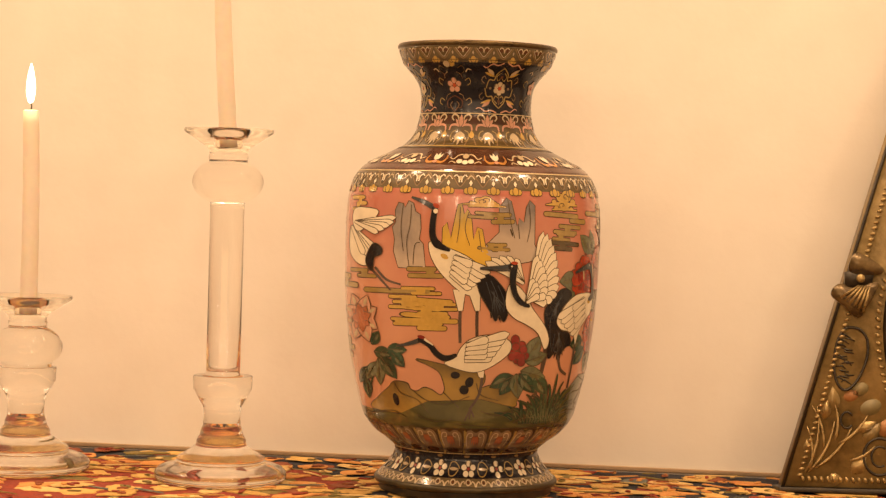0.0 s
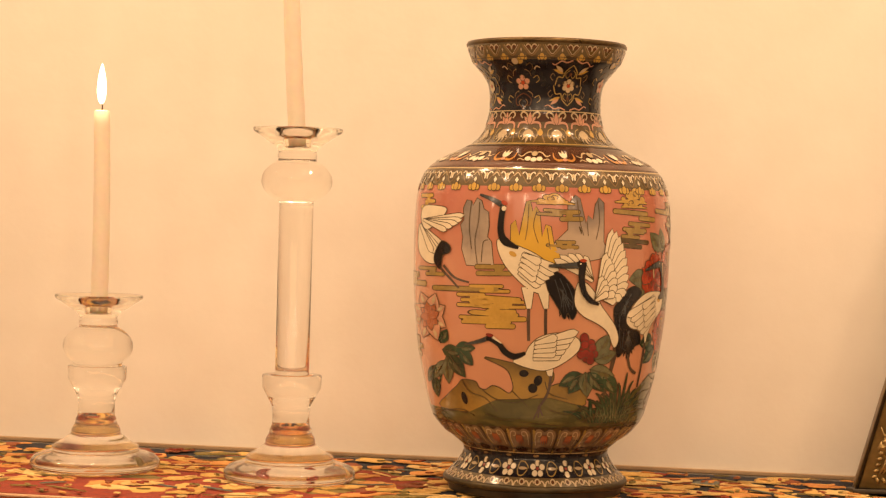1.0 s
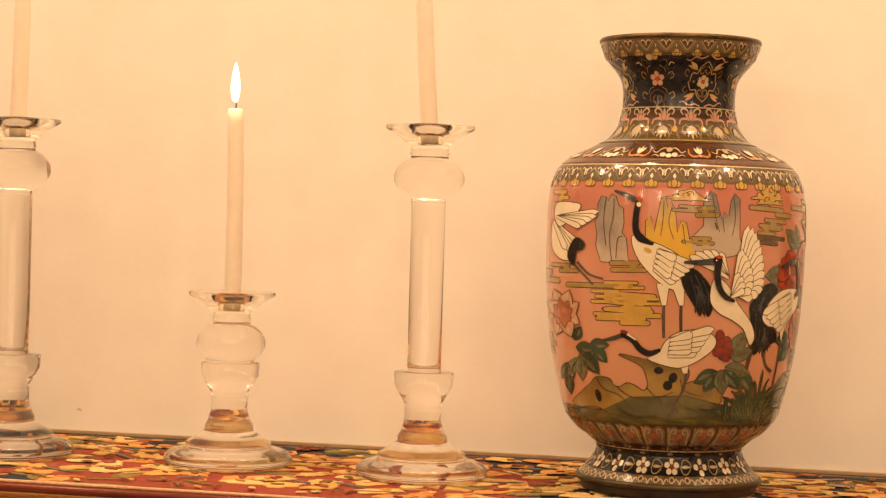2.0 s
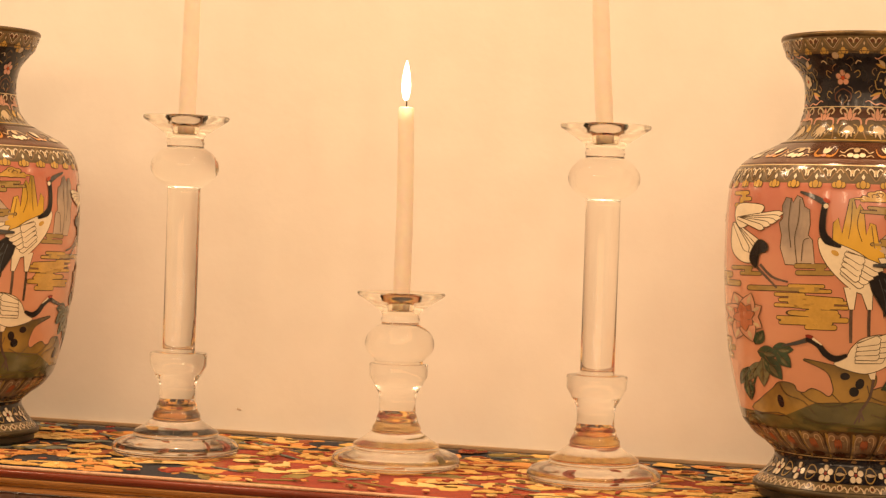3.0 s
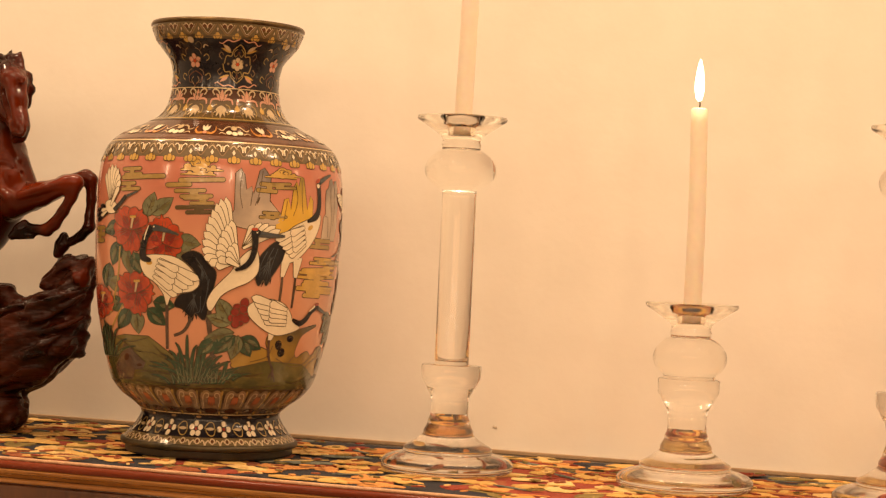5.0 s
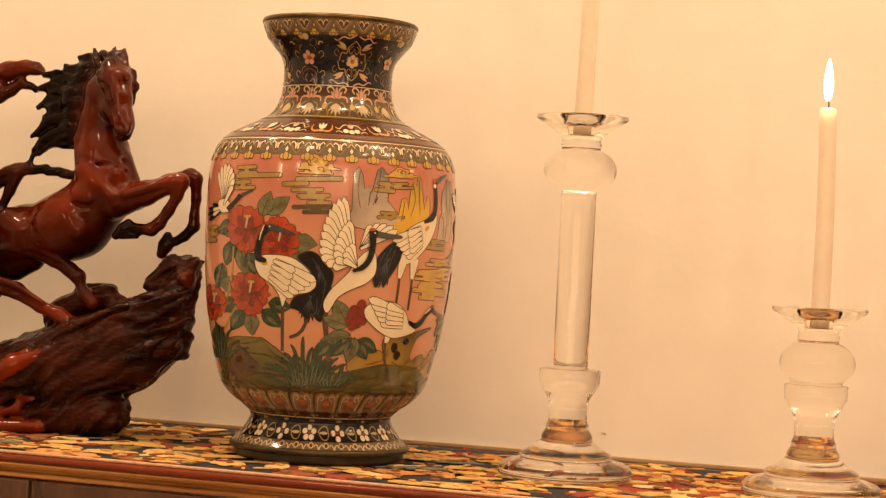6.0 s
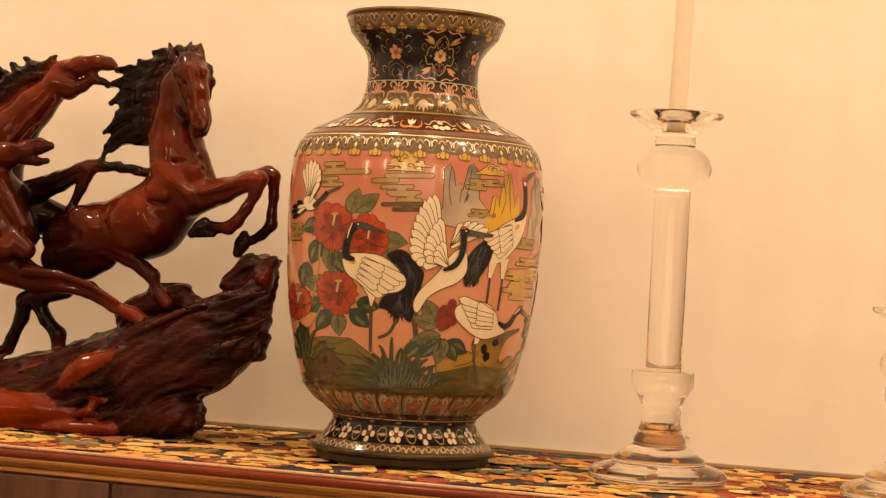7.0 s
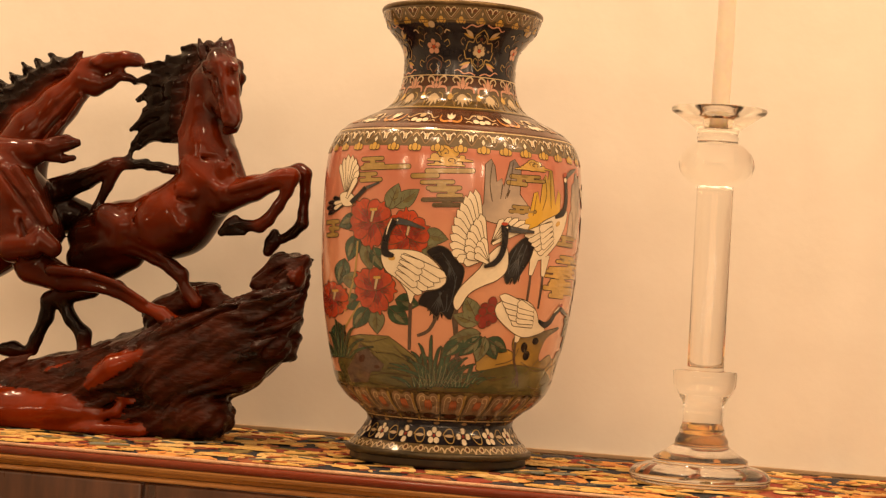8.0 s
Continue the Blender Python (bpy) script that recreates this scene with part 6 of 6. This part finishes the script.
def build_gilt_stand():
    base = tagged(new("gilt_stand"), "worn gilded stand with beaded borders, bow clasp and dark oval", "decorative stand")
    W, H, SLANT, T = 0.350, 0.47, 0.284, 0.028

    def flat(pts, depth, lift):
        """A raised plate on the front face (front at y = 0, towards -y)."""
        bm = bmesh.new()
        front = [bm.verts.new((x, -lift - depth, z)) for x, z in pts]
        back = [bm.verts.new((x, -lift, z)) for x, z in pts]
        bm.faces.new(front), bm.faces.new(back[::-1])
        n = len(pts)
        for i in range(n):
            bm.faces.new((front[i], back[i], back[(i + 1) % n], front[(i + 1) % n]))
        bmesh.ops.triangulate(bm, faces=[f for f in bm.faces if len(f.verts) > 4])
        return bm

    corner = [(0.0, 0.004), (W, 0.004), (W - SLANT * H, H), (SLANT * H, H)]
    bm = flat(corner, T, -T)
    bmesh.ops.bevel(bm, geom=[e for e in bm.edges if not e.is_contiguous or e.calc_face_angle(0) > 0.5], offset=0.002, segments=2, affect="EDGES")
    part("panel", bm, M_GILT, base)
    for a, b in zip(corner, corner[1:] + corner[:1]):
        part("edge_rail", tube([(a[0], 0.0005, a[1]), (b[0], 0.0005, b[1])], 0.0015, 8), M_TARN, base, "dark tarnished edge")
    part("foot_board", block(-0.004, W + 0.004, -0.004, T + 0.004, 0.0004, 0.0048, 0.001), M_TARN, base, "dark foot board")

    def beads(points, r, name):
        bm = bmesh.new()
        for (x, z), turn in points:
            m = pose(x, -0.0012, z, 0, math.degrees(turn), 0) @ Matrix.Diagonal((r * 1.4, r * 0.6, r * 0.75, 1))
            bmesh.ops.create_icosphere(bm, subdivisions=1, radius=1, matrix=m)
        part(name, bm, M_GILTB, base, "row of gilt beads")["kind"] = "stuff"

    ang = -math.atan(SLANT)
    beads([((0.0105 + SLANT * z, z), ang) for z in np.arange(0.016, H - 0.02, 0.0052)], 0.0023, "side_beading")
    beads([((x, 0.0125), 1.2) for x in np.arange(0.018, W - 0.02, 0.0056)], 0.0026, "foot_beading")
    beads([((W - 0.0105 - SLANT * z, z), -ang) for z in np.arange(0.016, H - 0.02, 0.0052)], 0.0023, "side_beading")
    ox, oz, orx, orz = W / 2 - 0.002, 0.150, 0.082, 0.118
    ring = np.linspace(0, 2 * math.pi, 64, endpoint=False)
    part("oval_glass", flat([(ox + (orx - 0.001) * math.cos(a), oz + (orz - 0.001) * math.sin(a)) for a in ring], 0.002, 0.0), M_DARKGLASS, base, "dark oval pane")
    bm = bmesh.new()
    loop = [Vector((ox + orx * math.cos(a), -0.001, oz + orz * math.sin(a))) for a in ring]
    rows = []
    for i, p in enumerate(loop):
        out = (p - Vector((ox, -0.001, oz))).normalized()
        rows.append([bm.verts.new(p + out * 0.0035 * math.cos(b) + Vector((0, -1, 0)) * 0.0035 * math.sin(b)) for b in np.linspace(0, 2 * math.pi, 8, endpoint=False)])
    for i in range(64):
        for k in range(8):
            bm.faces.new((rows[i][k], rows[i][(k + 1) % 8], rows[(i + 1) % 64][(k + 1) % 8], rows[(i + 1) % 64][k]))
    part("oval_rim", bm, M_TARN, base, "dark moulded oval rim")
    beads([((ox + (orx + 0.008) * math.cos(a), oz + (orz + 0.008) * math.sin(a)), -a + 0.6) for a in np.linspace(0, 2 * math.pi, 110, endpoint=False)], 0.0024, "oval_beading")

    # bow clasp: two loops and a knot
    bow = part("bow_clasp", flat([(0.052, 0.186), (0.062, 0.184), (0.076, 0.190), (0.078, 0.199), (0.066, 0.203), (0.052, 0.199)], 0.006, 0.0), M_TARN, base, "tarnished metal bow clasp")
    for pts in ([(0.056, 0.199), (0.060, 0.216), (0.070, 0.214), (0.086, 0.203), (0.080, 0.197)], [(0.046, 0.188), (0.040, 0.178), (0.052, 0.168), (0.064, 0.158), (0.072, 0.168), (0.082, 0.190), (0.062, 0.186)]):
        bm = flat([tuple(q) for q in catmull(pts, 4, True)], 0.005, 0.001)
        part("bow_loop", bm, M_BOW, bow)
    for k in range(6):
        s = k / 5
        x0, z0, x1, z1 = 0.048 + 0.020 * s, 0.176 - 0.013 * s, 0.064 + 0.010 * s, 0.187
        part("fold", tube([(x0, -0.006, z0), ((x0 + x1) / 2, -0.0085, (z0 + z1) / 2), (x1, -0.0065, z1)], [0.0016, 0.0014, 0.0008], 6), M_GILTB, bow)
    bm = bmesh.new()
    bmesh.ops.create_uvsphere(bm, u_segments=14, v_segments=8, radius=1, matrix=pose(0.0655, -0.007, 0.1935) @ Matrix.Diagonal((0.0040, 0.0026, 0.0040, 1)))
    part("stud", bm, M_GILTB, bow, "small gilt stud")

    # engraved cartouches, scrolls and leaves
    def ring_tube(cx, cz, rx, rz, r, a0, a1, turn, mat, name, label=""):
        c, s = math.cos(turn), math.sin(turn)
        pts = []
        for a in np.linspace(a0, a1, 30):
            u, v = rx * math.cos(a), rz * math.sin(a)
            pts.append((cx + c * u - s * v, -0.0006, cz + s * u + c * v))
        part(name, tube(pts, r, 6), mat, base, label)

    heart = catmull([(0.0560, 0.1490), (0.0660, 0.1480), (0.0735, 0.1390), (0.0735, 0.1220), (0.0660, 0.1030), (0.0560, 0.0930), (0.0480, 0.0975), (0.0440, 0.1130), (0.0460, 0.1330), (0.0510, 0.1450)], 4, True)
    part("cartouche", tube([(q[0], -0.0006, q[1]) for q in np.concatenate([heart, heart[:1]])], 0.0013, 6), M_TARN, base, "dark engraved pointed cartouche")
    ring_tube(0.0565, 0.066, 0.0055, 0.0072, 0.0010, 0.6, 5.6, 0.0, M_TARN, "scroll")
    ring_tube(0.0865, 0.034, 0.0145, 0.0165, 0.0013, 0.7, 5.5, 0.0, M_TARN, "scroll")
    ring_tube(0.0865, 0.034, 0.0075, 0.0090, 0.0010, 0.9, 5.3, 0.0, M_TARN, "scroll")
    rng = random.Random(21)
    for i in range(16):
        t = i / 15
        px, pz = 0.0535 + 0.004 * math.sin(i * 1.7), 0.142 - 0.042 * t
        part("engraving", tube([(px - 0.004, -0.0004, pz), (px + rng.uniform(-0.002, 0.002), -0.0006, pz + rng.uniform(-0.003, 0.003)), (px + 0.005, -0.0004, pz - 0.002)], [0.0005, 0.0010, 0.0005], 5), M_TARN, base)
    for x, z, ln, turn in ((0.020, 0.018, 0.060, 1.05), (0.022, 0.018, 0.052, 0.75), (0.024, 0.020, 0.040, 1.3), (0.050, 0.045, 0.036, 0.45), (0.046, 0.048, 0.034, 1.25), (0.036, 0.040, 0.040, 1.5), (0.060, 0.030, 0.026, 0.2), (0.028, 0.022, 0.050, 0.5)):
        pts = [(x + ln * s * math.cos(turn + 0.35 * s), -0.0006, z + ln * s * math.sin(turn + 0.35 * s)) for s in np.linspace(0, 1, 7)]
        part("stem", tube(pts, [0.0010, 0.0014, 0.0016, 0.0015, 0.0012, 0.0009, 0.0005], 6), M_GILTB, base)
    for x, z, ln, w, turn in ((0.024, 0.036, 0.012, 0.010, 1.8), (0.040, 0.012, 0.014, 0.012, 0.1), (0.062, 0.018, 0.020, 0.013, 0.9), (0.072, 0.046, 0.024, 0.012, 0.9), (0.046, 0.074, 0.022, 0.011, 1.7), (0.036, 0.066, 0.018, 0.010, 1.4), (0.066, 0.056, 0.020, 0.010, 0.5)):
        pl = petal(x, z, ln, w, turn)
        part("leaf", flat([tuple(q) for q in pl], 0.0012, 0.0), M_GILTB if ln < 0.021 else M_GILT, base)
    for x, z, rx, rz, mat in ((0.078, 0.078, 0.010, 0.007, M_MOSSY), (0.068, 0.094, 0.008, 0.006, M_MOSSY), (0.094, 0.060, 0.010, 0.008, M_REDDISH), (0.060, 0.088, 0.007, 0.005, M_REDDISH), (0.100, 0.016, 0.008, 0.004, M_REDDISH)):
        part("paint_patch", flat([tuple(q) for q in oval(x, z, rx, rz, 0.4)], 0.00015, 0.0), mat, base)
    return base


stand = build_gilt_stand()
stand.matrix_world = pose(0.2945, -0.1680, REST, -5.0, 0, 6) @ Matrix.Scale(0.98, 4)
